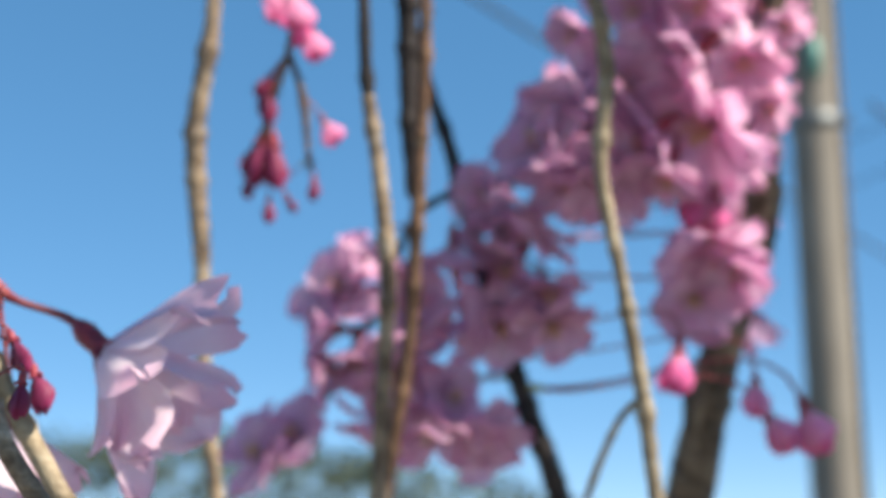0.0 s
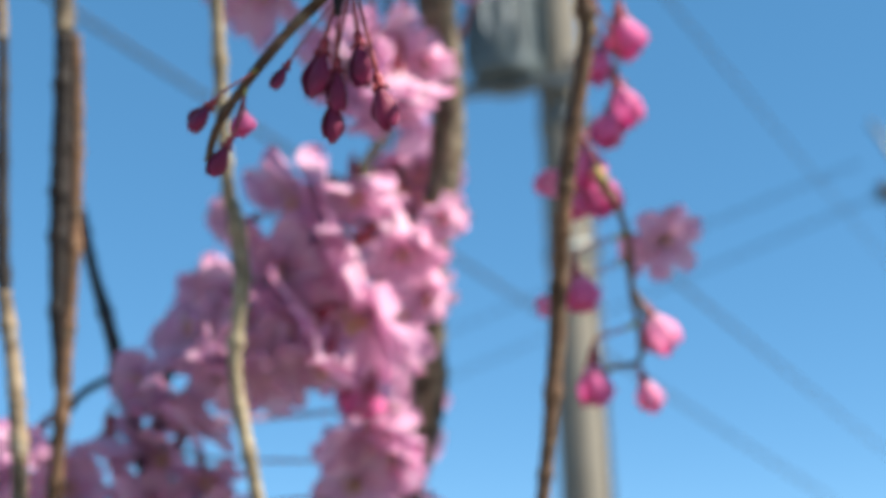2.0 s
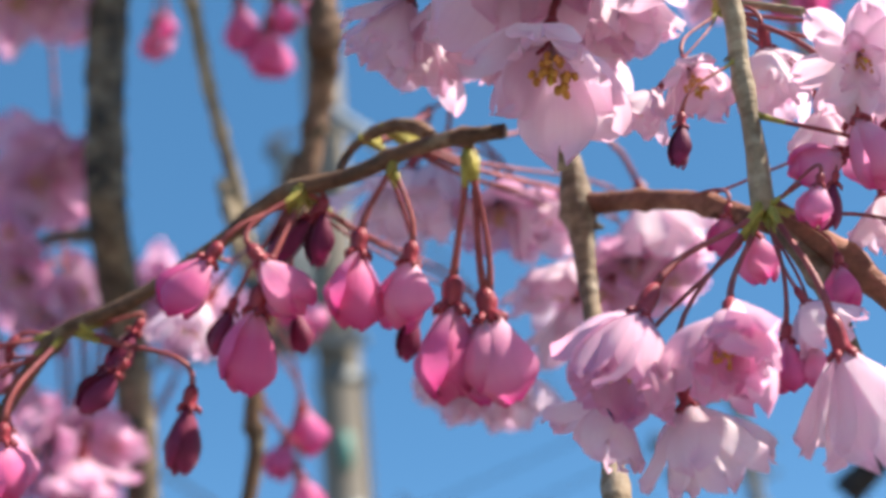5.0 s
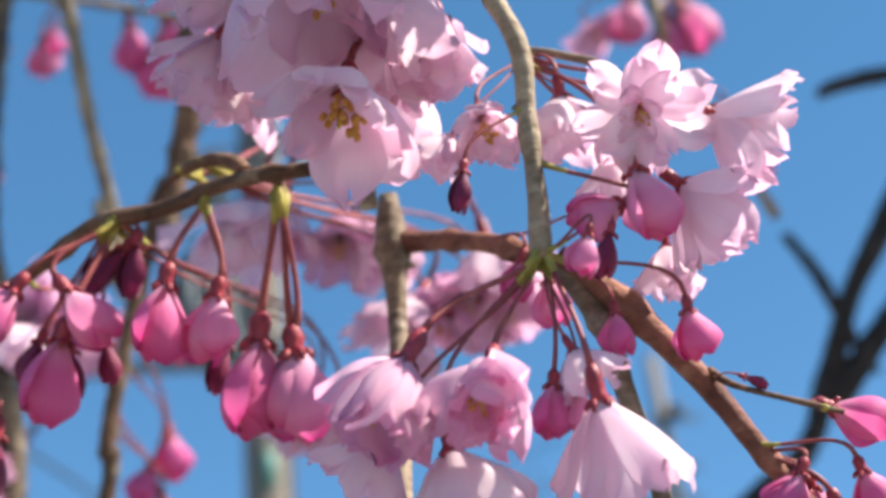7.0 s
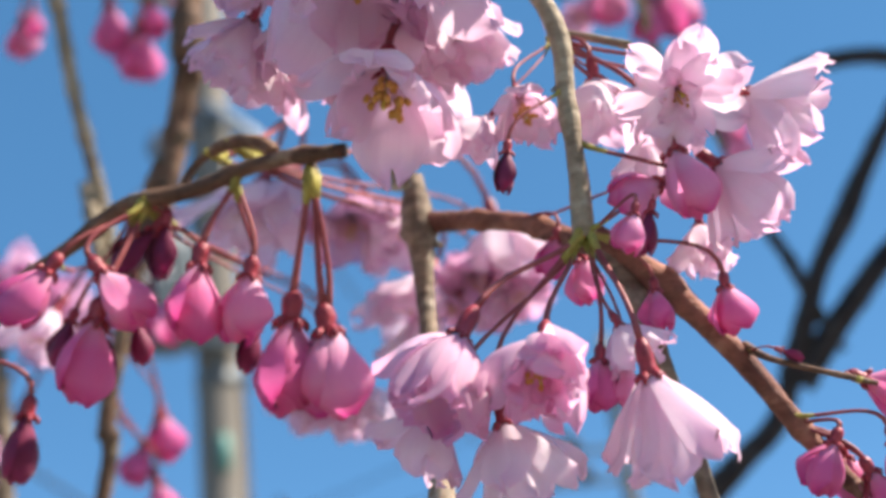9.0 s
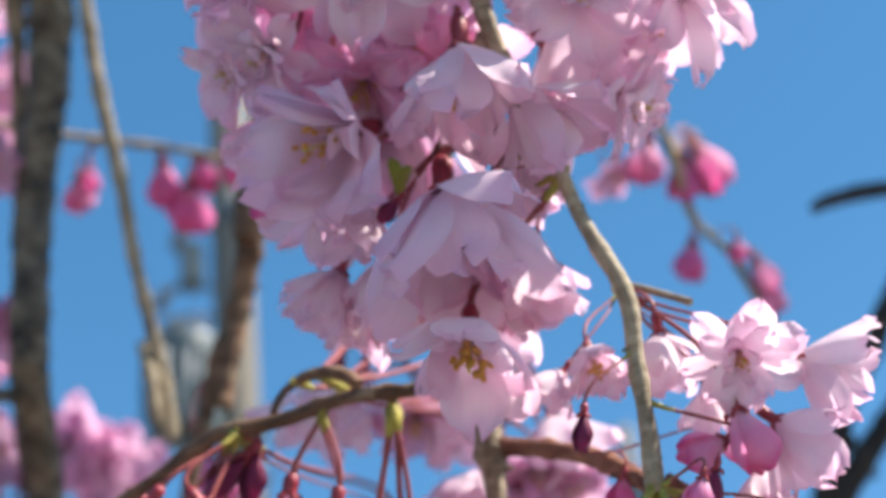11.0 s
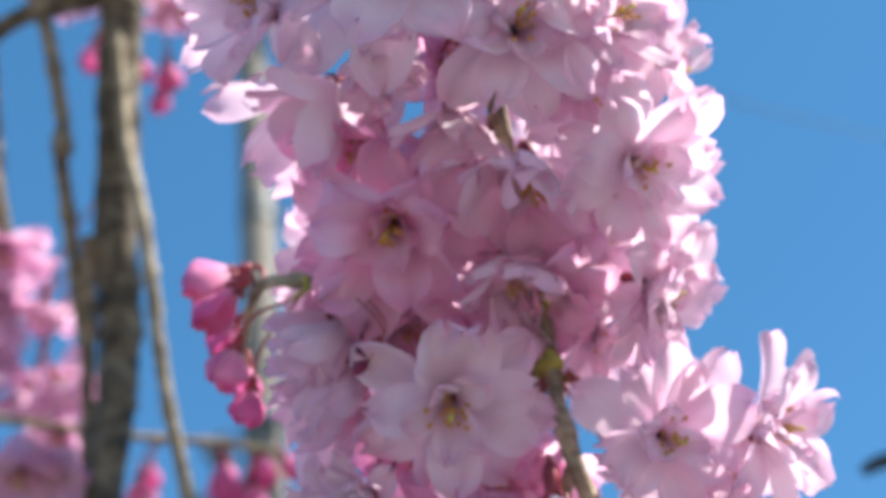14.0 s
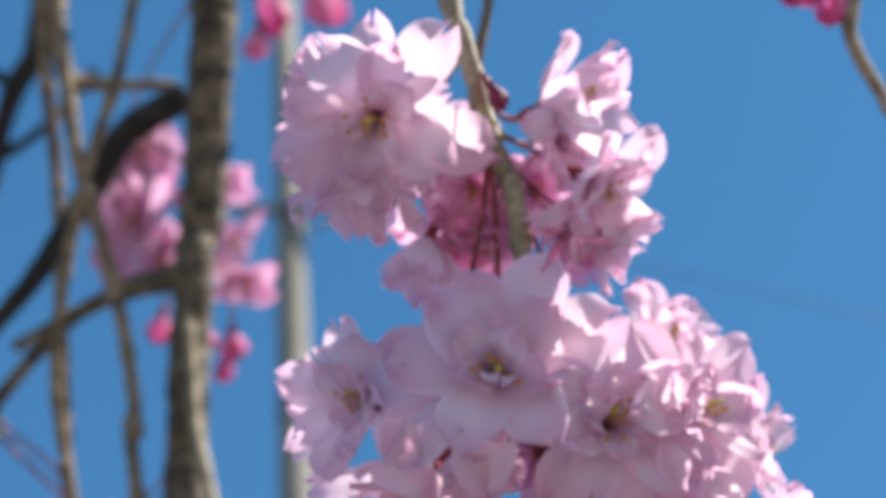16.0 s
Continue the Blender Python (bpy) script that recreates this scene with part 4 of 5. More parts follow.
blossoms(br, PINK_STAR, [
    (-0.1200, 0.5546, 1.7780, -95, -51, 0.0196),
    (-0.0986, 0.5580, 1.7810, -57, -50, 0.0125),
    (-0.0982, 0.5785, 1.7215, -38, -47, 0.0128),
    (-0.1066, 0.5887, 1.6919, -43, -55, 0.0134),
    (-0.1136, 0.5794, 1.7088, -75, -52, 0.0175),
    (-0.1219, 0.5940, 1.6734, -62, -59, 0.0165)])

br = branch("brown hanging cherry twig strung with pink buds", BROWN_BARK)
stem(br, [
    (0.0111, 0.3892, 1.9016, 0.0033),
    (0.0062, 0.404, 1.8823, 0.0049),
    (0.0016, 0.4101, 1.8554, 0.0052),
    (0.0062, 0.409, 1.8641, 0.0052),
    (-0.0013, 0.4253, 1.8393, 0.005),
    (-0.0095, 0.4354, 1.8028, 0.0033),
    (-0.0083, 0.4297, 1.8245, 0.0032),
    (-0.029, 0.4557, 1.7534, 0.0032),
    (-0.03, 0.4636, 1.7373, 0.0031),
    (-0.0416, 0.4804, 1.6897, 0.0031),
    (-0.0476, 0.5014, 1.6507, 0.0033),
    (-0.0534, 0.5102, 1.6174, 0.0027),
    (-0.0576, 0.5167, 1.5928, 0.0027),
    (-0.0608, 0.5234, 1.5683, 0.0027),
    (-0.0637, 0.5307, 1.5419, 0.0026)])
stem(br, [
    (-0.0295, 0.5181, 1.7081, 0.0012),
    (-0.0238, 0.5474, 1.698, 0.0015),
    (-0.0234, 0.5549, 1.6784, 0.0015),
    (-0.0222, 0.564, 1.6548, 0.0013),
    (-0.0329, 0.5641, 1.6513, 0.0013),
    (-0.0405, 0.5646, 1.6476, 0.001)])
stem(br, [
    (-0.0234, 0.5549, 1.6784, 0.0013),
    (-0.0188, 0.5585, 1.6704, 0.0013),
    (-0.0152, 0.5612, 1.6644, 0.001)])
buds(br, PINK_BUD, [
    (-0.0161, 0.5081, 1.8036, 28, -60, 0.0167),
    (-0.022, 0.5058, 1.8078, 106, -77, 0.0146),
    (-0.0184, 0.5231, 1.7635, 65, -75, 0.0167),
    (-0.0295, 0.525, 1.7551, 159, -65, 0.0136),
    (-0.0202, 0.5314, 1.741, 40, -69, 0.0167),
    (-0.0271, 0.5335, 1.7334, 141, -73, 0.0157),
    (-0.0503, 0.5372, 1.7166, -175, -29, 0.0126),
    (-0.0365, 0.5375, 1.72, 65, -75, 0.0188),
    (-0.032, 0.5411, 1.712, 28, -60, 0.0178),
    (-0.0417, 0.5413, 1.7084, 159, -65, 0.0126),
    (-0.0422, 0.5532, 1.6771, 65, -75, 0.0146),
    (-0.0549, 0.553, 1.6736, 176, -47, 0.0094),
    (-0.0143, 0.5621, 1.6624, 28, -60, 0.0157),
    (-0.0406, 0.5654, 1.6456, 106, -77, 0.0157),
    (-0.0202, 0.5695, 1.641, 40, -69, 0.0126)])
blossoms(br, OPEN, [
    (-0.0096, 0.5615, 1.698, -57, -20, 0.0137),
    (-0.0194, 0.5613, 1.6953, -96, -38, 0.0088)])

br = branch("arching brown cherry twig hung with deep pink buds on long stalks", BROWN_BARK)
nodes(br, [
    (0.0065, 0.2709, 1.7178),
    (-0.0441, 0.2895, 1.7001),
    (0.0388, 0.2586, 1.7141),
    (-0.0404, 0.2886, 1.7012),
    (-0.0696, 0.3027, 1.6762),
    (-0.0422, 0.2891, 1.7006),
    (0.0244, 0.2641, 1.7183)])
stem(br, [
    (-0.102, 0.3123, 1.641, 0.00091),
    (-0.0985, 0.3097, 1.6489, 0.001),
    (-0.086, 0.3061, 1.6621, 0.0013),
    (-0.0751, 0.3039, 1.6714, 0.0014),
    (-0.0677, 0.3023, 1.6778, 0.0014),
    (-0.0626, 0.2978, 1.6796, 0.0016),
    (-0.0536, 0.2935, 1.69, 0.0017),
    (-0.0441, 0.2895, 1.7001, 0.0021),
    (-0.0293, 0.286, 1.7044, 0.0017),
    (-0.0112, 0.2808, 1.7128, 0.0017),
    (0.0012, 0.2738, 1.7178, 0.0019),
    (0.0065, 0.2709, 1.7178, 0.0021),
    (0.0158, 0.2691, 1.7182, 0.0019),
    (0.0273, 0.2624, 1.7183, 0.0018),
    (0.0356, 0.257, 1.7166, 0.0018),
    (0.0453, 0.2529, 1.7147, 0.0017)])
stem(br, [
    (0.0138, 0.2721, 1.7205, 0.00089),
    (0.0151, 0.2725, 1.7243, 0.001),
    (0.0189, 0.2714, 1.7279, 0.0011),
    (0.0256, 0.2679, 1.728, 0.0017),
    (0.0301, 0.2661, 1.7255, 0.0019),
    (0.0322, 0.2647, 1.7226, 0.0015)])
stem(br, [
    (0.039, 0.2571, 1.7156, 0.00096),
    (0.0387, 0.2602, 1.7126, 0.0014)])
stem(br, [
    (-0.0712, 0.3009, 1.6725, 0.001),
    (-0.0719, 0.3013, 1.6681, 0.001),
    (-0.0721, 0.3014, 1.6648, 0.00079)], SHADED_BARK)
buds(br, DARK_BUD, [
    (-0.0773, 0.305, 1.6539, 145, -71, 0.0103),
    (-0.0735, 0.3066, 1.6509, 97, -77, 0.009),
    (-0.0752, 0.3087, 1.645, 114, -76, 0.009),
    (-0.0685, 0.3055, 1.6552, 80, -76, 0.0094),
    (-0.0647, 0.3091, 1.6471, 59, -74, 0.0101),
    (-0.1015, 0.3049, 1.6472, 175, -47, 0.007),
    (-0.0983, 0.3084, 1.6392, 167, -58, 0.0074),
    (-0.0847, 0.3042, 1.6539, 168, -56, 0.0058)])
buds(br, PINK_BUD, [
    (-0.0943, 0.3107, 1.6477, 106, -77, 0.0055),
    (-0.0921, 0.2969, 1.6845, 65, -75, 0.0091)])
buds(br, PINK_BUD, [
    (-0.057, 0.2976, 1.6773, 106, -77, 0.0128)])
buds(br, DARK_BUD, [
    (-0.0707, 0.296, 1.6772, 159, -65, 0.0112)])
buds(br, DARK_BUD, [
    (-0.0605, 0.2906, 1.6957, -172, -9, 0.0086),
    (-0.0703, 0.2986, 1.677, 162, -54, 0.0108),
    (-0.0325, 0.2919, 1.696, 162, -54, 0.0103),
    (-0.0383, 0.2947, 1.6891, 157, -58, 0.0108)])
buds(br, PINK_BUD, [
    (-0.0734, 0.2848, 1.6932, -167, 2, 0.0117),
    (-0.0557, 0.2945, 1.6737, 113, -73, 0.0123)])
buds(br, PINK_BUD, [
    (-0.0153, 0.2697, 1.6973, 158, -46, 0.0123),
    (0.0024, 0.2699, 1.6957, 24, -52, 0.0123),
    (-0.006, 0.2754, 1.6861, 136, -62, 0.015),
    (0.0241, 0.271, 1.6923, 128, -65, 0.0123)])
buds(br, DARK_BUD, [
    (0.009, 0.276, 1.7082, 117, -67, 0.0117),
    (0.0034, 0.276, 1.7087, 162, -42, 0.0123),
    (-0.0211, 0.294, 1.6769, 128, -65, 0.0145),
    (-0.0364, 0.2893, 1.6867, 162, -42, 0.0112),
    (-0.0115, 0.2843, 1.6943, 143, -58, 0.0101),
    (0.0244, 0.285, 1.6905, 128, -65, 0.0106),
    (-0.0033, 0.2854, 1.6915, 77, -69, 0.0101),
    (0.0035, 0.2845, 1.6929, 77, -69, 0.0089)])
buds(br, PINK_BUD, [
    (0.0146, 0.2703, 1.6941, 128, -65, 0.0139),
    (0.0312, 0.2764, 1.6817, 117, -67, 0.0177),
    (0.0403, 0.277, 1.6799, 77, -69, 0.0166),
    (-0.0527, 0.2855, 1.6705, 105, -69, 0.0112),
    (0.0381, 0.2765, 1.6811, 117, -67, 0.0139)])
buds(br, PINK_BUD, [
    (-0.0588, 0.2922, 1.695, 162, -42, 0.0103)])
blossoms(br, OPEN, [
    (0.0489, 0.3391, 1.7461, -106, -73, 0.0143)])
blossoms(br, CUP, [
    (0.0234, 0.3381, 1.7497, 154, -63, 0.0128),
    (0.0586, 0.3402, 1.7433, 13, -67, 0.01),
    (0.0337, 0.3365, 1.7519, 152, -73, 0.0107),
    (-0.0302, 0.3513, 1.7288, -170, -59, 0.0093),
    (0.0628, 0.3484, 1.7278, -151, -58, 0.0121),
    (0.0648, 0.3532, 1.7188, -171, -76, 0.01),
    (0.0387, 0.3596, 1.7086, -136, -72, 0.0093),
    (0.0477, 0.3608, 1.7059, -77, -78, 0.0088),
    (0.0303, 0.3589, 1.7106, -152, -51, 0.0071)])
blossoms(br, CUP, [
    (0.0881, 0.3426, 1.7368, 28, -75, 0.0121)])
blossoms(br, OPEN, [
    (0.0803, 0.3459, 1.7312, -136, -72, 0.0128),
    (0.0728, 0.3485, 1.7269, -170, -59, 0.01),
    (0.09, 0.3474, 1.7278, -39, -67, 0.01)])

br = branch("forked grey and reddish-brown cherry twig crowded with pale pink blossoms", PALE_BARK)
nodes(br, [
    (0.0804, 0.2260, 1.6802),
    (0.0837, 0.2346, 1.7253),
    (0.0737, 0.2602, 1.7015),
    (0.1062, 0.2389, 1.6636),
    (0.1123, 0.2417, 1.6520),
    (0.0621, 0.2743, 1.7103),
    (0.0579, 0.1946, 1.7875),
    (0.0564, 0.2216, 1.7615),
    (0.0107, 0.1918, 1.8105),
    (0.0360, 0.1083, 1.8890),
    (0.0327, 0.0972, 1.9033),
    (0.0526, 0.1701, 1.8171),
    (0.0558, 0.1844, 1.8012),
    (0.0703, 0.2134, 1.7418),
    (0.0166, 0.1859, 1.8056),
    (0.0564, 0.2216, 1.7615),
    (0.0715, 0.2144, 1.7387)])
stem(br, [
    (0.0267, 0.0643, 1.9458, 0.0029),
    (0.0302, 0.0910, 1.9119, 0.0024),
    (0.0321, 0.0953, 1.9058, 0.0024),
    (0.0344, 0.1030, 1.8959, 0.0024),
    (0.0377, 0.1136, 1.8820, 0.0024),
    (0.0401, 0.1171, 1.8773, 0.0027),
    (0.0412, 0.1282, 1.8638, 0.0022),
    (0.0445, 0.1343, 1.8567, 0.0022),
    (0.0574, 0.1916, 1.7933, 0.0021),
    (0.0588, 0.1996, 1.7779, 0.002),
    (0.0621, 0.2063, 1.7631, 0.0022),
    (0.0715, 0.2144, 1.7387, 0.0017),
    (0.0751, 0.2171, 1.7274, 0.0017),
    (0.0799, 0.2180, 1.7137, 0.0021),
    (0.0802, 0.2211, 1.7015, 0.0017),
    (0.0805, 0.2236, 1.6903, 0.0018),
    (0.0804, 0.2263, 1.6787, 0.0022)])
stem(br, [
    (0.0854, 0.2373, 1.6834, 0.0023),
    (0.0911, 0.2391, 1.6714, 0.0022),
    (0.0934, 0.2418, 1.6611, 0.002),
    (0.0964, 0.2452, 1.6492, 0.0018),
    (0.0978, 0.2467, 1.6389, 0.0018),
    (0.1018, 0.2516, 1.6288, 0.0016)], BARK)
stem(br, [
    (0.0846, 0.2366, 1.6848, 0.0023),
    (0.0927, 0.2373, 1.6768, 0.0028),
    (0.1039, 0.239, 1.6638, 0.0023),
    (0.1123, 0.2417, 1.652, 0.002),
    (0.1176, 0.2421, 1.6428, 0.0018),
    (0.1258, 0.2438, 1.633, 0.0016),
    (0.1307, 0.2461, 1.6277, 0.0013)], RED_BARK)
stem(br, [
    (0.0858, 0.2408, 1.684, 0.0021),
    (0.0826, 0.2472, 1.69, 0.0022),
    (0.0767, 0.2563, 1.6988, 0.0023),
    (0.0686, 0.2667, 1.7059, 0.0022),
    (0.0612, 0.2754, 1.7109, 0.0027)], RED_BARK)
stem(br, [
    (0.0593, 0.2731, 1.7204, 0.0021),
    (0.0594, 0.2752, 1.7117, 0.0038),
    (0.0594, 0.277, 1.701, 0.0025),
    (0.059, 0.2762, 1.6905, 0.0021),
    (0.057, 0.2651, 1.6536, 0.0022),
    (0.0562, 0.2633, 1.6351, 0.0025),
    (0.0574, 0.2665, 1.6226, 0.0022),
    (0.0596, 0.2733, 1.6076, 0.0021),
    (0.0604, 0.2779, 1.5976, 0.002)], BARK)
stem(br, [
    (0.0617, 0.214, 1.7726, 0.0018),
    (0.0512, 0.2291, 1.7504, 0.0019),
    (0.0524, 0.2448, 1.7358, 0.0019),
    (0.0548, 0.2554, 1.7073, 0.0021)])
stem(br, [
    (0.0837, 0.2346, 1.7253, 0.00082),
    (0.0885, 0.23, 1.7204, 0.00090),
    (0.094, 0.2257, 1.715, 0.00068)])
stem(br, [
    (0.1062, 0.2389, 1.6636, 0.00093),
    (0.1083, 0.2345, 1.6591, 0.00063),
    (0.115, 0.2318, 1.6552, 0.00053),
    (0.1227, 0.2301, 1.6517, 0.00053)], BROWN_BARK)
stem(br, [
    (0.0166, 0.1859, 1.8056, 0.0021),
    (0.0072, 0.1954, 1.8135, 0.0019),
    (-0.0017, 0.2059, 1.8204, 0.0015),
    (-0.0065, 0.2234, 1.8189, 0.0012),
    (-0.0076, 0.2298, 1.8122, 0.0011)])
buds(br, PINK_BUD, [
    (0.0784, 0.2278, 1.654, 117, -66, 0.0077),
    (0.085, 0.2164, 1.6735, 127, -64, 0.006),
    (0.0827, 0.2275, 1.6534, 105, -68, 0.006)])
buds(br, PINK_BUD, [
    (0.0971, 0.2221, 1.6844, 52, -67, 0.0113),
    (0.0885, 0.2231, 1.6845, 175, -14, 0.0086)])
buds(br, ROSE_BUD, [
    (0.1026, 0.2313, 1.6662, 78, -70, 0.0086),
    (0.0914, 0.2319, 1.6676, 78, -70, 0.0072)])
buds(br, DARK_BUD, [
    (0.0897, 0.2242, 1.6774, 127, -64, 0.0076),
    (0.0683, 0.2209, 1.6883, 117, -66, 0.0072),
    (0.1112, 0.2319, 1.6584, -1, -28, 0.004)])
buds(br, ROSE_BUD, [
    (0.1146, 0.2393, 1.6415, 141, -57, 0.0094),
    (0.1239, 0.2409, 1.6364, 33, -61, 0.0100),
    (0.1268, 0.2382, 1.6407, 52, -67, 0.0088),
    (0.1262, 0.2325, 1.6513, -1, -28, 0.0100),
    (0.1201, 0.243, 1.6334, 127, -64, 0.0094),
    (0.1207, 0.2446, 1.6407, 60, -60, 0.0088)])
buds(br, PINK_BUD, [
    (0.0794, 0.2492, 1.687, 127, -64, 0.007),
    (0.085, 0.2508, 1.6828, 78, -70, 0.008)])
leaves(br, [
    (0.0421, 0.2263, 1.7426, -85, 43, 0.0085)])
buds(br, PINK_BUD, [
    (-0.0109, 0.2048, 1.8146, 155, -35, 0.0121),
    (-0.0092, 0.2126, 1.8037, 131, -52, 0.0097),
    (-0.0048, 0.2174, 1.7964, 108, -60, 0.0085),
    (0.0173, 0.2446, 1.7554, 77, -62, 0.0091)])
buds(br, DARK_BUD, [
    (0.0195, 0.1871, 1.7843, 155, -35, 0.006),
    (0.0392, 0.2201, 1.7359, 151, -38, 0.006),
    (0.0533, 0.2199, 1.7335, 108, -60, 0.0055)])
buds(br, PINK_BUD, [
    (-0.0141, 0.2188, 1.8335, 171, -15, 0.0129),
    (-0.0114, 0.2284, 1.8227, 138, -42, 0.0095),
    (-0.0072, 0.2347, 1.8153, 104, -54, 0.0088)])
buds(br, DARK_BUD, [
    (0.0205, 0.1914, 1.7906, 156, -29, 0.0058)])
buds(br, DARK_BUD, [
    (0.0374, 0.0981, 1.8838, 51, -46, 0.0073)])
blossoms(br, STAR, [
    (0.0112, 0.1040, 1.8870, -117, -59, 0.0210)])
blossoms(br, CUP, [
    (0.0581, 0.1049, 1.8927, -35, -17, 0.0124)])
blossoms(br, STAR, [
    (0.0595, 0.1181, 1.8753, -10, -58, 0.0145)])
blossoms(br, PINK_STAR, [
    (0.0320, 0.1216, 1.8827, -87, -80, 0.0116)])
blossoms(br, CUP, [
    (0.0077, 0.1230, 1.8851, 137, -55, 0.0125),
    (0.0194, 0.1337, 1.8704, 128, -54, 0.0092)])
blossoms(br, PINK_STAR, [
    (0.0533, 0.1315, 1.8745, 18, -65, 0.0133),
    (0.0353, 0.1332, 1.8774, 148, -76, 0.0100)])
blossoms(br, STAR, [
    (-0.0004, 0.1036, 1.9007, -146, -11, 0.0112),
    (0.0043, 0.1472, 1.8462, -128, -17, 0.0173),
    (0.0323, 0.1355, 1.8408, -98, -33, 0.0226),
    (0.0551, 0.1434, 1.8322, -84, -31, 0.0204),
    (0.0741, 0.1465, 1.8355, -46, -26, 0.0190),
    (0.0777, 0.1627, 1.8098, -65, -50, 0.0171)])
blossoms(br, CUP, [
    (0.0559, 0.1676, 1.8085, -104, -77, 0.0133)])
blossoms(br, PINK_STAR, [
    (0.0277, 0.1749, 1.8084, -110, -55, 0.0201)])
blossoms(br, CUP, [
    (0.0113, 0.1655, 1.8297, 164, -48, 0.0146),
    (0.0285, 0.1521, 1.8289, -90, -64, 0.0087),
    (0.0416, 0.1645, 1.8196, 89, -80, 0.0105)])
blossoms(br, STAR, [
    (0.0809, 0.1825, 1.7936, -25, -40, 0.0144)])
blossoms(br, PINK_STAR, [
    (0.0568, 0.1860, 1.7986, -79, -74, 0.0161)])
blossoms(br, CUP, [
    (0.0473, 0.1962, 1.7945, 89, -69, 0.0096),
    (0.0110, 0.2008, 1.7983, 164, -40, 0.0109)])
blossoms(br, PINK_STAR, [
    (0.0229, 0.1707, 1.8269, -156, -62, 0.0151)])
blossoms(br, STAR, [
    (0.0689, 0.1600, 1.8288, -52, -58, 0.0150),
    (0.0364, 0.1943, 1.7772, -103, -57, 0.0193)])
blossoms(br, CUP, [
    (0.0104, 0.2104, 1.7922, -176, -35, 0.0142)])
blossoms(br, STAR, [
    (0.0785, 0.1956, 1.7666, -79, -38, 0.0178),
    (0.1006, 0.1980, 1.7679, -37, -21, 0.0164),
    (0.0795, 0.1874, 1.7921, -35, -34, 0.0128)])
blossoms(br, CUP, [
    (0.0501, 0.1808, 1.7958, 93, -86, 0.0094)])
blossoms(br, STAR, [
    (0.0178, 0.2130, 1.7693, -154, -46, 0.0113)])
blossoms(br, CUP, [
    (0.0263, 0.2151, 1.7484, -145, -35, 0.0142),
    (0.0549, 0.2052, 1.7498, 89, -74, 0.0124),
    (0.0699, 0.2131, 1.7469, 21, -63, 0.0116)])
blossoms(br, STAR, [
    (0.0871, 0.2104, 1.7508, -11, -39, 0.0116)])
blossoms(br, PINK_STAR, [
    (0.0368, 0.2203, 1.7663, -141, -68, 0.0143)])
blossoms(br, CUP, [
    (0.0635, 0.2275, 1.7424, 71, -71, 0.0083)])
blossoms(br, PINK_STAR, [
    (0.0236, 0.2028, 1.8047, -139, -46, 0.0143),
    (0.0538, 0.2029, 1.7977, -92, -64, 0.0137),
    (0.0312, 0.2214, 1.7824, -158, -60, 0.0144)])
blossoms(br, STAR, [
    (0.0692, 0.1872, 1.8140, -67, -56, 0.0149),
    (0.0922, 0.2120, 1.7676, -32, -57, 0.0127)])
blossoms(br, PINK_STAR, [
    (0.0471, 0.2211, 1.7750, -92, -82, 0.0124)])
blossoms(br, CUP, [
    (0.0498, 0.2150, 1.7235, -99, -83, 0.0160),
    (0.0293, 0.2301, 1.7393, 140, -57, 0.0110),
    (0.0267, 0.2416, 1.7296, 154, -58, 0.0083)])
blossoms(br, BELL, [
    (0.0512, 0.2224, 1.7048, -115, -73, 0.0117)])
blossoms(br, CUP, [
    (0.0633, 0.2272, 1.7409, 54, -67, 0.0079),
    (0.0669, 0.2368, 1.7256, 54, -67, 0.0079),
    (0.0389, 0.2381, 1.7290, 130, -71, 0.0095)])
blossoms(br, STAR, [
    (0.0112, 0.2197, 1.7713, -152, -29, 0.0113)])
blossoms(br, PINK_STAR, [
    (0.0436, 0.1620, 1.8400, -78, -29, 0.0166)])
blossoms(br, STAR, [
    (0.0716, 0.1447, 1.8542, -66, -9, 0.0153),
    (0.0876, 0.1601, 1.8338, -27, -26, 0.0140)])
blossoms(br, PINK_STAR, [
    (0.0437, 0.1873, 1.8151, -88, -78, 0.0167)])
blossoms(br, STAR, [
    (0.0711, 0.1838, 1.8112, -39, -64, 0.0153)])
blossoms(br, PINK_STAR, [
    (0.0314, 0.1990, 1.8023, -169, -77, 0.0154)])
blossoms(br, STAR, [
    (0.0711, 0.2009, 1.7953, -19, -68, 0.0147)])
blossoms(br, PINK_STAR, [
    (0.0189, 0.1966, 1.8124, -164, -47, 0.0143)])
blossoms(br, STAR, [
    (0.0214, 0.1173, 1.8957, -86, -69, 0.0148),
    (0.0035, 0.1168, 1.8951, -169, -49, 0.0147),
    (0.0552, 0.1164, 1.8907, -35, -37, 0.0127)])
blossoms(br, PINK_STAR, [
    (0.0462, 0.1264, 1.8879, -17, -65, 0.0128),
    (0.0274, 0.1335, 1.8806, 135, -72, 0.0121)])
blossoms(br, CUP, [
    (0.0640, 0.1317, 1.8707, 23, -31, 0.0083)])
blossoms(br, STAR, [
    (0.0149, 0.2004, 1.8194, -141, -31, 0.0153)])
blossoms(br, PINK_STAR, [
    (0.0392, 0.1994, 1.8198, -111, -49, 0.0167)])
blossoms(br, STAR, [
    (0.0616, 0.1881, 1.8274, -80, -38, 0.0166)])
blossoms(br, PINK_STAR, [
    (0.0235, 0.2199, 1.7924, -155, -40, 0.0153),
    (0.0573, 0.2234, 1.7786, -60, -75, 0.0139)])
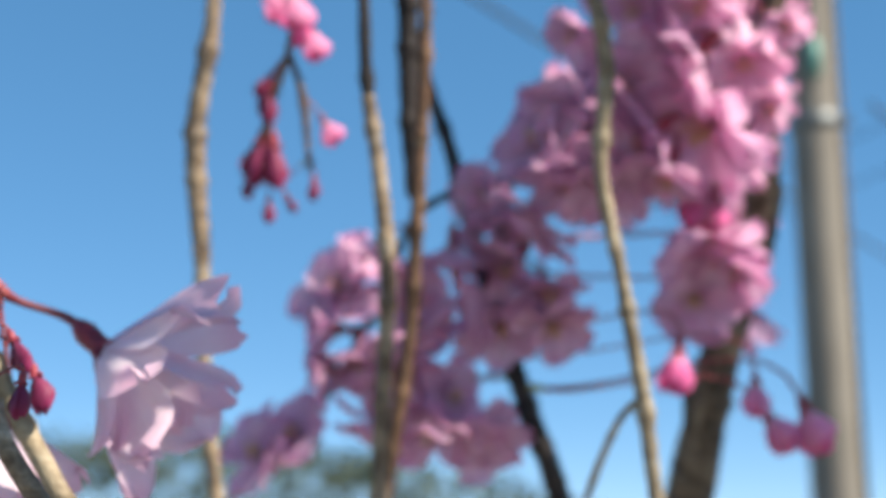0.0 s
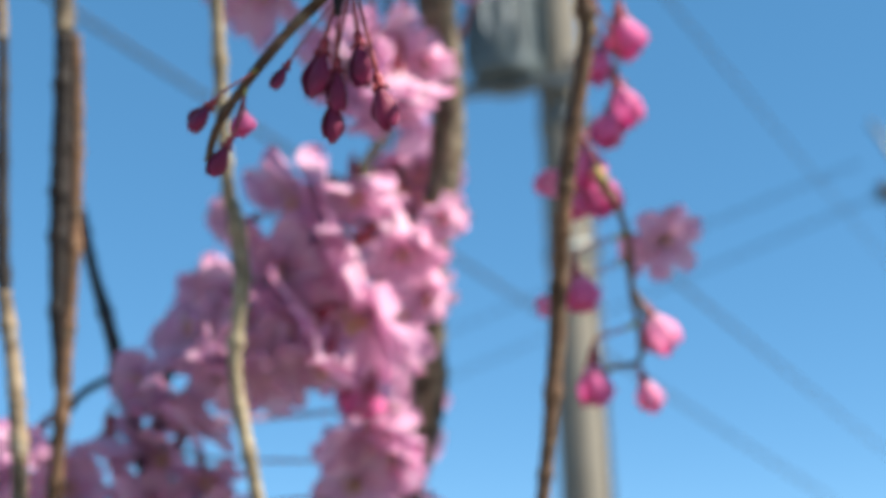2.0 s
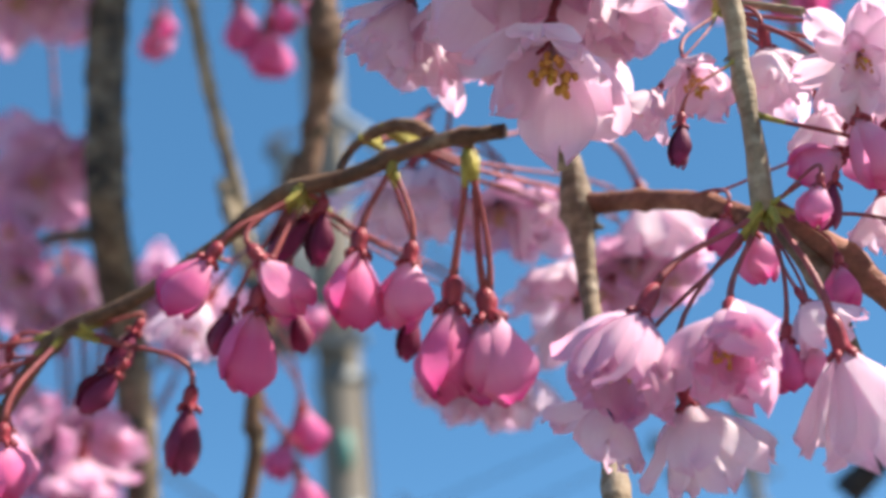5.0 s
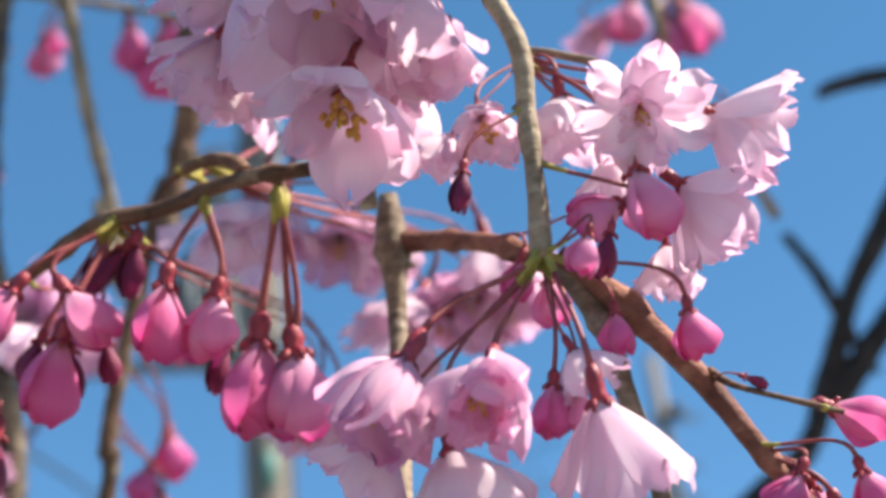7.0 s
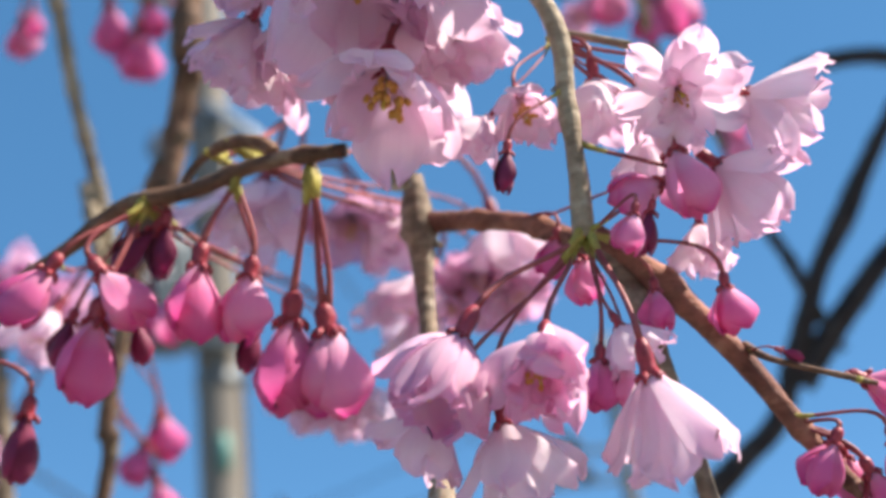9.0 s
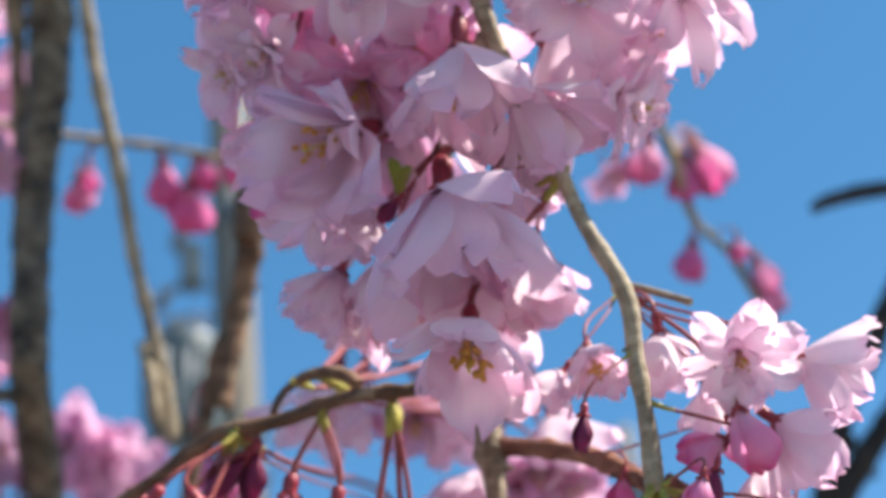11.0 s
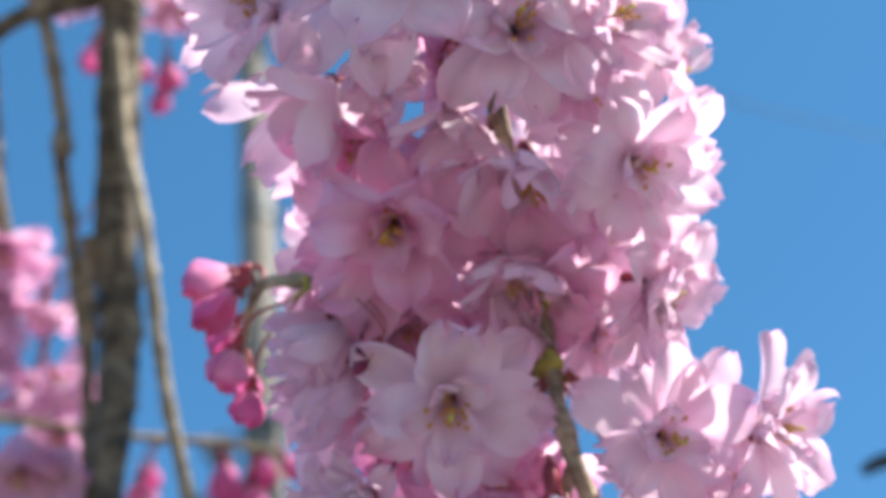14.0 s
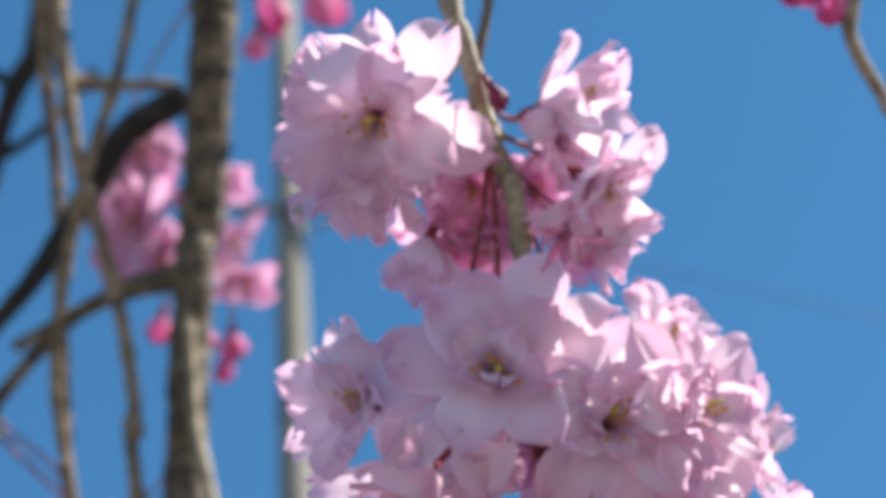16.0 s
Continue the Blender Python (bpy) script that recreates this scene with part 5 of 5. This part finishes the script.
blossoms(br, CUP, [
    (0.0436, 0.2328, 1.7605, 126, -69, 0.0123),
    (0.0194, 0.2354, 1.7660, 164, -49, 0.0112),
    (0.0422, 0.2376, 1.7583, 134, -71, 0.0123),
    (0.0794, 0.2214, 1.7648, 25, -58, 0.0109),
    (0.0438, 0.2439, 1.7274, 174, -65, 0.0087),
    (0.0592, 0.2447, 1.7230, 153, -83, 0.0087),
    (0.0959, 0.2328, 1.6957, 56, -66, 0.0053),
    (0.0540, 0.2320, 1.7264, 173, -71, 0.0102),
    (0.0693, 0.2356, 1.7254, 87, -81, 0.0080),
    (0.0317, 0.2494, 1.7279, 167, -57, 0.0071)])
blossoms(br, BELL, [
    (0.0742, 0.2266, 1.7029, -64, -78, 0.0060)])
blossoms(br, CUP, [
    (0.0665, 0.2320, 1.7027, 162, -47, 0.0046),
    (0.0881, 0.2311, 1.7048, 79, -68, 0.0074)])
blossoms(br, STAR, [
    (0.0971, 0.2156, 1.6979, -104, -48, 0.0097)])
blossoms(br, CUP, [
    (0.1139, 0.2191, 1.6947, 8, -36, 0.0078),
    (0.1082, 0.2241, 1.6841, 9, -43, 0.0080),
    (0.1026, 0.2378, 1.6808, 87, -68, 0.0053)])
blossoms(br, HALF, [
    (0.0537, 0.2183, 1.6539, -173, -57, 0.0102),
    (0.0681, 0.2134, 1.6518, -116, -60, 0.0085)])
blossoms(br, CUP, [
    (0.0644, 0.2278, 1.6425, 65, -67, 0.0080),
    (0.0513, 0.2328, 1.6485, 153, -56, 0.0071),
    (0.0855, 0.2205, 1.6438, 62, -70, 0.0096),
    (0.0841, 0.2242, 1.6584, 32, -58, 0.0047)])
stem(br, [(0.027, 0.064, 1.946, 0.0029), (0.029, 0.030, 2.040, 0.0033), (0.030, 0.057, 2.153, 0.0037), (0.030, 0.226, 2.402, 0.0044), (0.028, 0.431, 2.636, 0.0052), (0.027, 0.530, 2.800, 0.0060)])

br = branch("slender pale hanging cherry twig without leaves", PALE_BARK)
stem(br, [
    (-0.0729, 0.3747, 2.1579, 0.0031),
    (-0.0737, 0.3779, 2.1289, 0.0032),
    (-0.0716, 0.4038, 2.0724, 0.0035),
    (-0.0666, 0.4072, 2.0474, 0.0034),
    (-0.0622, 0.4158, 2.0154, 0.0033),
    (-0.0584, 0.4495, 1.969, 0.0033),
    (-0.0525, 0.4745, 1.9338, 0.0033),
    (-0.0486, 0.4969, 1.9027, 0.0033),
    (-0.0433, 0.5178, 1.8741, 0.0033),
    (-0.0394, 0.5377, 1.8413, 0.0036),
    (-0.0496, 0.5295, 1.879, 0.0033),
    (-0.045, 0.5183, 1.8566, 0.0032),
    (-0.0432, 0.527, 1.8403, 0.003)])

br = branch("slender weathered hanging cherry twig")
stem(br, [
    (-0.1275, 0.2343, 2.2652, 0.0038),
    (-0.1202, 0.3144, 2.1777, 0.004),
    (-0.1117, 0.3481, 2.1468, 0.004),
    (-0.1045, 0.3799, 2.1178, 0.004),
    (-0.0987, 0.4108, 2.0742, 0.0037),
    (-0.1036, 0.4165, 2.0823, 0.0039),
    (-0.0992, 0.4801, 2.0125, 0.0037),
    (-0.0942, 0.4444, 2.0504, 0.0036),
    (-0.1002, 0.4937, 1.9916, 0.0036),
    (-0.1078, 0.5603, 1.9056, 0.0036)])
stem(br, [(-0.128, 0.234, 2.265, 0.0038), (-0.131, 0.212, 2.323, 0.0041), (-0.132, 0.228, 2.393, 0.0044), (-0.132, 0.336, 2.549, 0.0049), (-0.129, 0.466, 2.697, 0.0055), (-0.128, 0.530, 2.800, 0.0061)])

br = branch("thin grey hanging cherry twig forking near its top")
stem(br, [
    (-0.0815, 0.2482, 2.2328, 0.0032),
    (-0.0977, 0.2942, 2.1934, 0.0032),
    (-0.1158, 0.3283, 2.1649, 0.0032),
    (-0.1319, 0.3723, 2.1272, 0.0035),
    (-0.1368, 0.4082, 2.0957, 0.0035),
    (-0.1328, 0.4479, 2.0599, 0.0032)])
stem(br, [
    (-0.1332, 0.2803, 2.2711, 0.0051),
    (-0.1324, 0.3123, 2.2425, 0.0051),
    (-0.1245, 0.3228, 2.2323, 0.0046),
    (-0.0764, 0.3244, 2.2262, 0.0026)])
stem(br, [
    (-0.1394, 0.2719, 2.2793, 0.0037),
    (-0.1405, 0.3188, 2.2375, 0.0037),
    (-0.1439, 0.3705, 2.2229, 0.0037),
    (-0.1455, 0.4112, 2.1789, 0.0037),
    (-0.1459, 0.4595, 2.1264, 0.0037),
    (-0.1464, 0.4904, 2.0927, 0.0034)])
stem(br, [(-0.139, 0.272, 2.279, 0.0037), (-0.139, 0.246, 2.331, 0.0040), (-0.138, 0.257, 2.397, 0.0043), (-0.138, 0.352, 2.550, 0.0049), (-0.139, 0.471, 2.698, 0.0054), (-0.139, 0.530, 2.800, 0.0060)])

br = branch("thin horizontal cherry shoot carrying hanging pink buds")
stem(br, [
    (-0.0924, 0.5422, 2.0054, 0.0025),
    (-0.0483, 0.5619, 2.0095, 0.0023),
    (-0.0203, 0.5638, 2.0018, 0.002),
    (-0.0094, 0.5683, 1.9938, 0.0017)])
buds(br, PINK_BUD, [
    (-0.0451, 0.5736, 1.993, 77, -62, 0.0214),
    (-0.0345, 0.5807, 1.9815, 98, -61, 0.0228),
    (-0.0251, 0.57, 1.9943, 57, -60, 0.0171),
    (-0.0893, 0.5795, 1.9932, 98, -61, 0.0171),
    (-0.0122, 0.5676, 1.9952, 41, -55, 0.0143),
    (-0.0832, 0.574, 1.9994, 98, -61, 0.0128)])
stem(br, [(-0.092, 0.542, 2.005, 0.0025), (-0.193, 0.513, 2.017, 0.0029), (-0.306, 0.505, 2.062, 0.0034), (-0.538, 0.530, 2.219, 0.0043), (-0.724, 0.576, 2.405, 0.0051), (-0.800, 0.600, 2.550, 0.0060)])

br = branch("thin trailing cherry shoot with loose pink buds")
stem(br, [
    (0.17, 0.4609, 1.9507, 0.0022),
    (0.1839, 0.4873, 1.9318, 0.0025),
    (0.1957, 0.513, 1.9143, 0.0023),
    (0.2102, 0.5213, 1.9003, 0.0021),
    (0.2219, 0.5329, 1.8825, 0.0023),
    (0.2359, 0.5458, 1.8623, 0.0026)])
buds(br, PINK_BUD, [
    (0.2031, 0.5012, 1.929, 41, -55, 0.0205),
    (0.1915, 0.5041, 1.9272, 98, -61, 0.018),
    (0.1934, 0.5253, 1.898, 108, -60, 0.0167),
    (0.2269, 0.5273, 1.8892, 41, -55, 0.0167),
    (0.2282, 0.5333, 1.8808, 77, -62, 0.0154),
    (0.214, 0.5211, 1.8999, 98, -61, 0.0103)])
blossoms(br, OPEN, [
    (0.1632, 0.5081, 1.9365, -20, -66, 0.0138)])
buds(br, PINK_BUD, [
    (0.2054, 0.5035, 1.9355, 36, -58, 0.0218),
    (0.1762, 0.5046, 1.9395, 120, -62, 0.0205),
    (0.1622, 0.4675, 2.0021, 99, -66, 0.0205)])

# shade on this branch and the forked one is in their bark colour
br = branch("bare dark curved cherry branch in shade", SHADED_BARK)
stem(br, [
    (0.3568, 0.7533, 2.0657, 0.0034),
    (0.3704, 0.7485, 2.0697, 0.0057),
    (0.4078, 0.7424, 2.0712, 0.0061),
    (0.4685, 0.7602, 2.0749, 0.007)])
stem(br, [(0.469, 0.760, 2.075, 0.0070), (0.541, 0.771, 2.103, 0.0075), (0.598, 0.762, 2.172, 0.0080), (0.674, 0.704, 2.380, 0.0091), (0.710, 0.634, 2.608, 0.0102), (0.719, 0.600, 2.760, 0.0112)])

br = branch("bare forked cherry branch with short spurs, dark with shade", SHADED_BARK)
stem(br, [
    (0.4625, 0.7654, 2.0841, 0.0061),
    (0.4282, 0.7922, 2.0409, 0.0065),
    (0.4015, 0.8188, 1.9969, 0.0091),
    (0.3794, 0.8396, 1.9625, 0.0076),
    (0.3621, 0.8657, 1.9174, 0.0091),
    (0.3454, 0.8882, 1.8789, 0.0084),
    (0.2922, 0.9159, 1.8379, 0.0114)])
stem(br, [
    (0.4544, 0.8163, 1.991, 0.0084),
    (0.4248, 0.8321, 1.9674, 0.0091),
    (0.388, 0.8564, 1.9296, 0.0099),
    (0.3625, 0.8747, 1.9005, 0.0106)])
stem(br, [
    (0.3392, 0.8216, 2.0039, 0.0038),
    (0.3614, 0.835, 1.9746, 0.0053),
    (0.3777, 0.8506, 1.9425, 0.0053),
    (0.3945, 0.8624, 1.9171, 0.003)])
stem(br, [(0.463, 0.765, 2.084, 0.0061), (0.509, 0.730, 2.153, 0.0066), (0.554, 0.699, 2.240, 0.0070), (0.634, 0.646, 2.439, 0.0079), (0.691, 0.612, 2.630, 0.0088), (0.713, 0.600, 2.760, 0.0098)])

br = branch("dark cherry shoot tipped with pink buds")
stem(br, [
    (0.1607, 0.1605, 1.9318, 0.0022),
    (0.1492, 0.1454, 1.9464, 0.0022),
    (0.1443, 0.1361, 1.9552, 0.0022),
    (0.1463, 0.1291, 1.9613, 0.002),
    (0.1525, 0.1184, 1.9702, 0.0022)])
buds(br, PINK_BUD, [
    (0.1316, 0.1269, 1.9647, 134, -39, 0.0118),
    (0.14, 0.1303, 1.9608, 110, -47, 0.0126),
    (0.1255, 0.1258, 1.9663, -175, -1, 0.0078)])
stem(br, [(0.152, 0.118, 1.970, 0.0022), (0.185, 0.080, 2.047, 0.0027), (0.200, 0.100, 2.149, 0.0032), (0.195, 0.251, 2.394, 0.0041), (0.168, 0.438, 2.635, 0.0051), (0.152, 0.530, 2.800, 0.0060)])

br = branch("slender cherry twig, pale pink blossom on dark red stalk")
stem(br, [
    (-0.2239, 0.2559, 1.547, 0.0016),
    (-0.2148, 0.2592, 1.5461, 0.0017),
    (-0.2088, 0.261, 1.5422, 0.0019),
    (-0.2037, 0.2614, 1.5325, 0.002),
    (-0.1982, 0.2659, 1.5223, 0.0021),
    (-0.1943, 0.2693, 1.514, 0.0021)])
stem(br, [
    (-0.2601, 0.3063, 1.5871, 0.0015),
    (-0.2557, 0.3090, 1.5823, 0.0015),
    (-0.2514, 0.3117, 1.5775, 0.0015),
    (-0.2471, 0.3146, 1.5721, 0.0015)], STALK)
blossoms(br, LOOSE, [
    (-0.2163, 0.3245, 1.5512, 1, -40, 0.0192)])
blossoms(br, CUP, [
    (-0.2425, 0.3154, 1.5322, -19, -81, 0.0135)])
buds(br, DARK_BUD, [
    (-0.2013, 0.2601, 1.5408, 150, -83, 0.0067)])
stem(br, [
    (-0.2360, 0.2882, 1.5623, 0.0025),
    (-0.2319, 0.2918, 1.5537, 0.0025),
    (-0.2290, 0.2947, 1.5466, 0.0025),
    (-0.2250, 0.2985, 1.5369, 0.0025),
    (-0.2199, 0.3030, 1.5260, 0.0025)], PALE_BARK)
buds(br, DARK_BUD, [
    (-0.2250, 0.2919, 1.5542, 17, -61, 0.0080),
    (-0.2220, 0.2948, 1.5469, 21, -71, 0.0089)])
stem(br, [(-0.225, 0.252, 1.582, 0.0016), (-0.295, 0.225, 1.698, 0.0022), (-0.349, 0.240, 1.843, 0.0027), (-0.416, 0.349, 2.180, 0.0038), (-0.444, 0.484, 2.503, 0.0049), (-0.450, 0.550, 2.720, 0.0060)])

br = branch("dark shaded cherry boughs crossing high in the crown", SHADED_BARK)
stem(br, [
    (-0.2129, 0.4662, 2.6539, 0.0108),
    (-0.2218, 0.5001, 2.6246, 0.0099),
    (-0.2332, 0.5374, 2.5925, 0.0108),
    (-0.2525, 0.5579, 2.5761, 0.0099),
    (-0.2708, 0.5986, 2.5416, 0.0081),
    (-0.2921, 0.6495, 2.4983, 0.0072)])
stem(br, [
    (-0.2937, 0.5348, 2.6008, 0.0054),
    (-0.2545, 0.5545, 2.5793, 0.0063),
    (-0.2406, 0.5476, 2.5841, 0.0054)])
stem(br, [
    (-0.2663, 0.5986, 2.5412, 0.0045),
    (-0.2432, 0.5881, 2.5482, 0.005),
    (-0.2151, 0.5709, 2.5608, 0.0045),
    (-0.1866, 0.5469, 2.5794, 0.0041)])
stem(br, [(-0.213, 0.466, 2.654, 0.0108), (-0.210, 0.459, 2.668, 0.0116), (-0.209, 0.461, 2.686, 0.0124), (-0.209, 0.485, 2.729, 0.0140), (-0.212, 0.515, 2.771, 0.0157), (-0.213, 0.530, 2.800, 0.0173)])

br = branch("thin pale hanging cherry twig behind the blossoms", BARK)
stem(br, [
    (0.0474, 0.1014, 1.9648, 0.0015),
    (0.0442, 0.1169, 1.9513, 0.0015),
    (0.0396, 0.1313, 1.939, 0.0015),
    (0.0371, 0.1478, 1.9245, 0.0013),
    (0.0369, 0.161, 1.9127, 0.0012)])
stem(br, [(0.047, 0.101, 1.965, 0.0016), (0.060, 0.060, 2.047, 0.0022), (0.066, 0.080, 2.153, 0.0027), (0.064, 0.237, 2.398, 0.0038), (0.053, 0.434, 2.636, 0.0049), (0.047, 0.530, 2.800, 0.0060)])


# ---- the tree that the branches hang from, beside and above the camera ----
tree = new("cherry_tree")
tree.location = (1.22, 0.78, 0)
tagged(tree, "weeping cherry tree with grey-brown trunk and arching bough", "tree")
home = tree.location.copy()
bm = bmesh.new()
tube(bm, [(q.x - home.x, q.y - home.y, q.z, q[3]) for q in curve_points([(1.22, 0.78, -0.1, 0.13), (1.22, 0.78, 0.08, 0.11), (1.20, 0.77, 0.5, 0.088), (1.23, 0.74, 1.1, 0.08), (1.2, 0.72, 1.7, 0.074), (1.1, 0.70, 2.25, 0.066)], 0.02)], 20, 0, True, 0.1, 4.0)
part("trunk", bm, LIMB_BARK, tree)
bm = bmesh.new()
tube(bm, [(q.x - home.x, q.y - home.y, q.z, q[3]) for q in curve_points([(1.1, 0.70, 2.25, 0.064), (0.92, 0.66, 2.58, 0.05), (0.6, 0.6, 2.74, 0.042), (0.25, 0.55, 2.80, 0.034), (-0.1, 0.52, 2.80, 0.028), (-0.45, 0.55, 2.72, 0.022), (-0.8, 0.6, 2.55, 0.012)], 0.015)], 14, 0, True, 0.1, 9.0)
part("bough", bm, LIMB_BARK, tree)

# ---- added unseen boughs on the sun's side, casting shade on limb, blossom and buds ----
br = branch("added unseen boughs that cast shade on limb, blossom and buds", LIMB_BARK)
S_DIR = aim()
# p to q is the stretch to be shaded; each bough lies sunward of it
for p, q, r, way in (((-0.168, 0.689, 1.515), (-0.118, 0.649, 1.642), 0.029, [(1.11, 0.7, 2.2), (0.97, 0.61, 2.40)]),
                     ((-0.0943, 0.525, 1.858), (-0.085, 0.470, 2.03), 0.022, [(1.11, 0.7, 2.25), (1.05, 0.72, 2.55), (0.96, 0.55, 2.83)]),
                     ((-0.20, 0.365, 1.528), (-0.235, 0.315, 1.568), 0.019, [(1.11, 0.7, 2.2), (0.95, 0.45, 2.45)]),
                     ((-0.10, 0.627, 1.525), (-0.10, 0.598, 1.605), 0.022, [(1.11, 0.7, 2.2), (0.98, 0.56, 2.40)])):
    p, q = Vector(p) + S_DIR * 1.45, Vector(q) + S_DIR * 1.45
    stem(br, [(*w, r * 1.1) for w in way] + [(*(p * (1 - t) + q * t), r) for t in (0.0, 0.25, 0.5, 0.75, 1.0)])
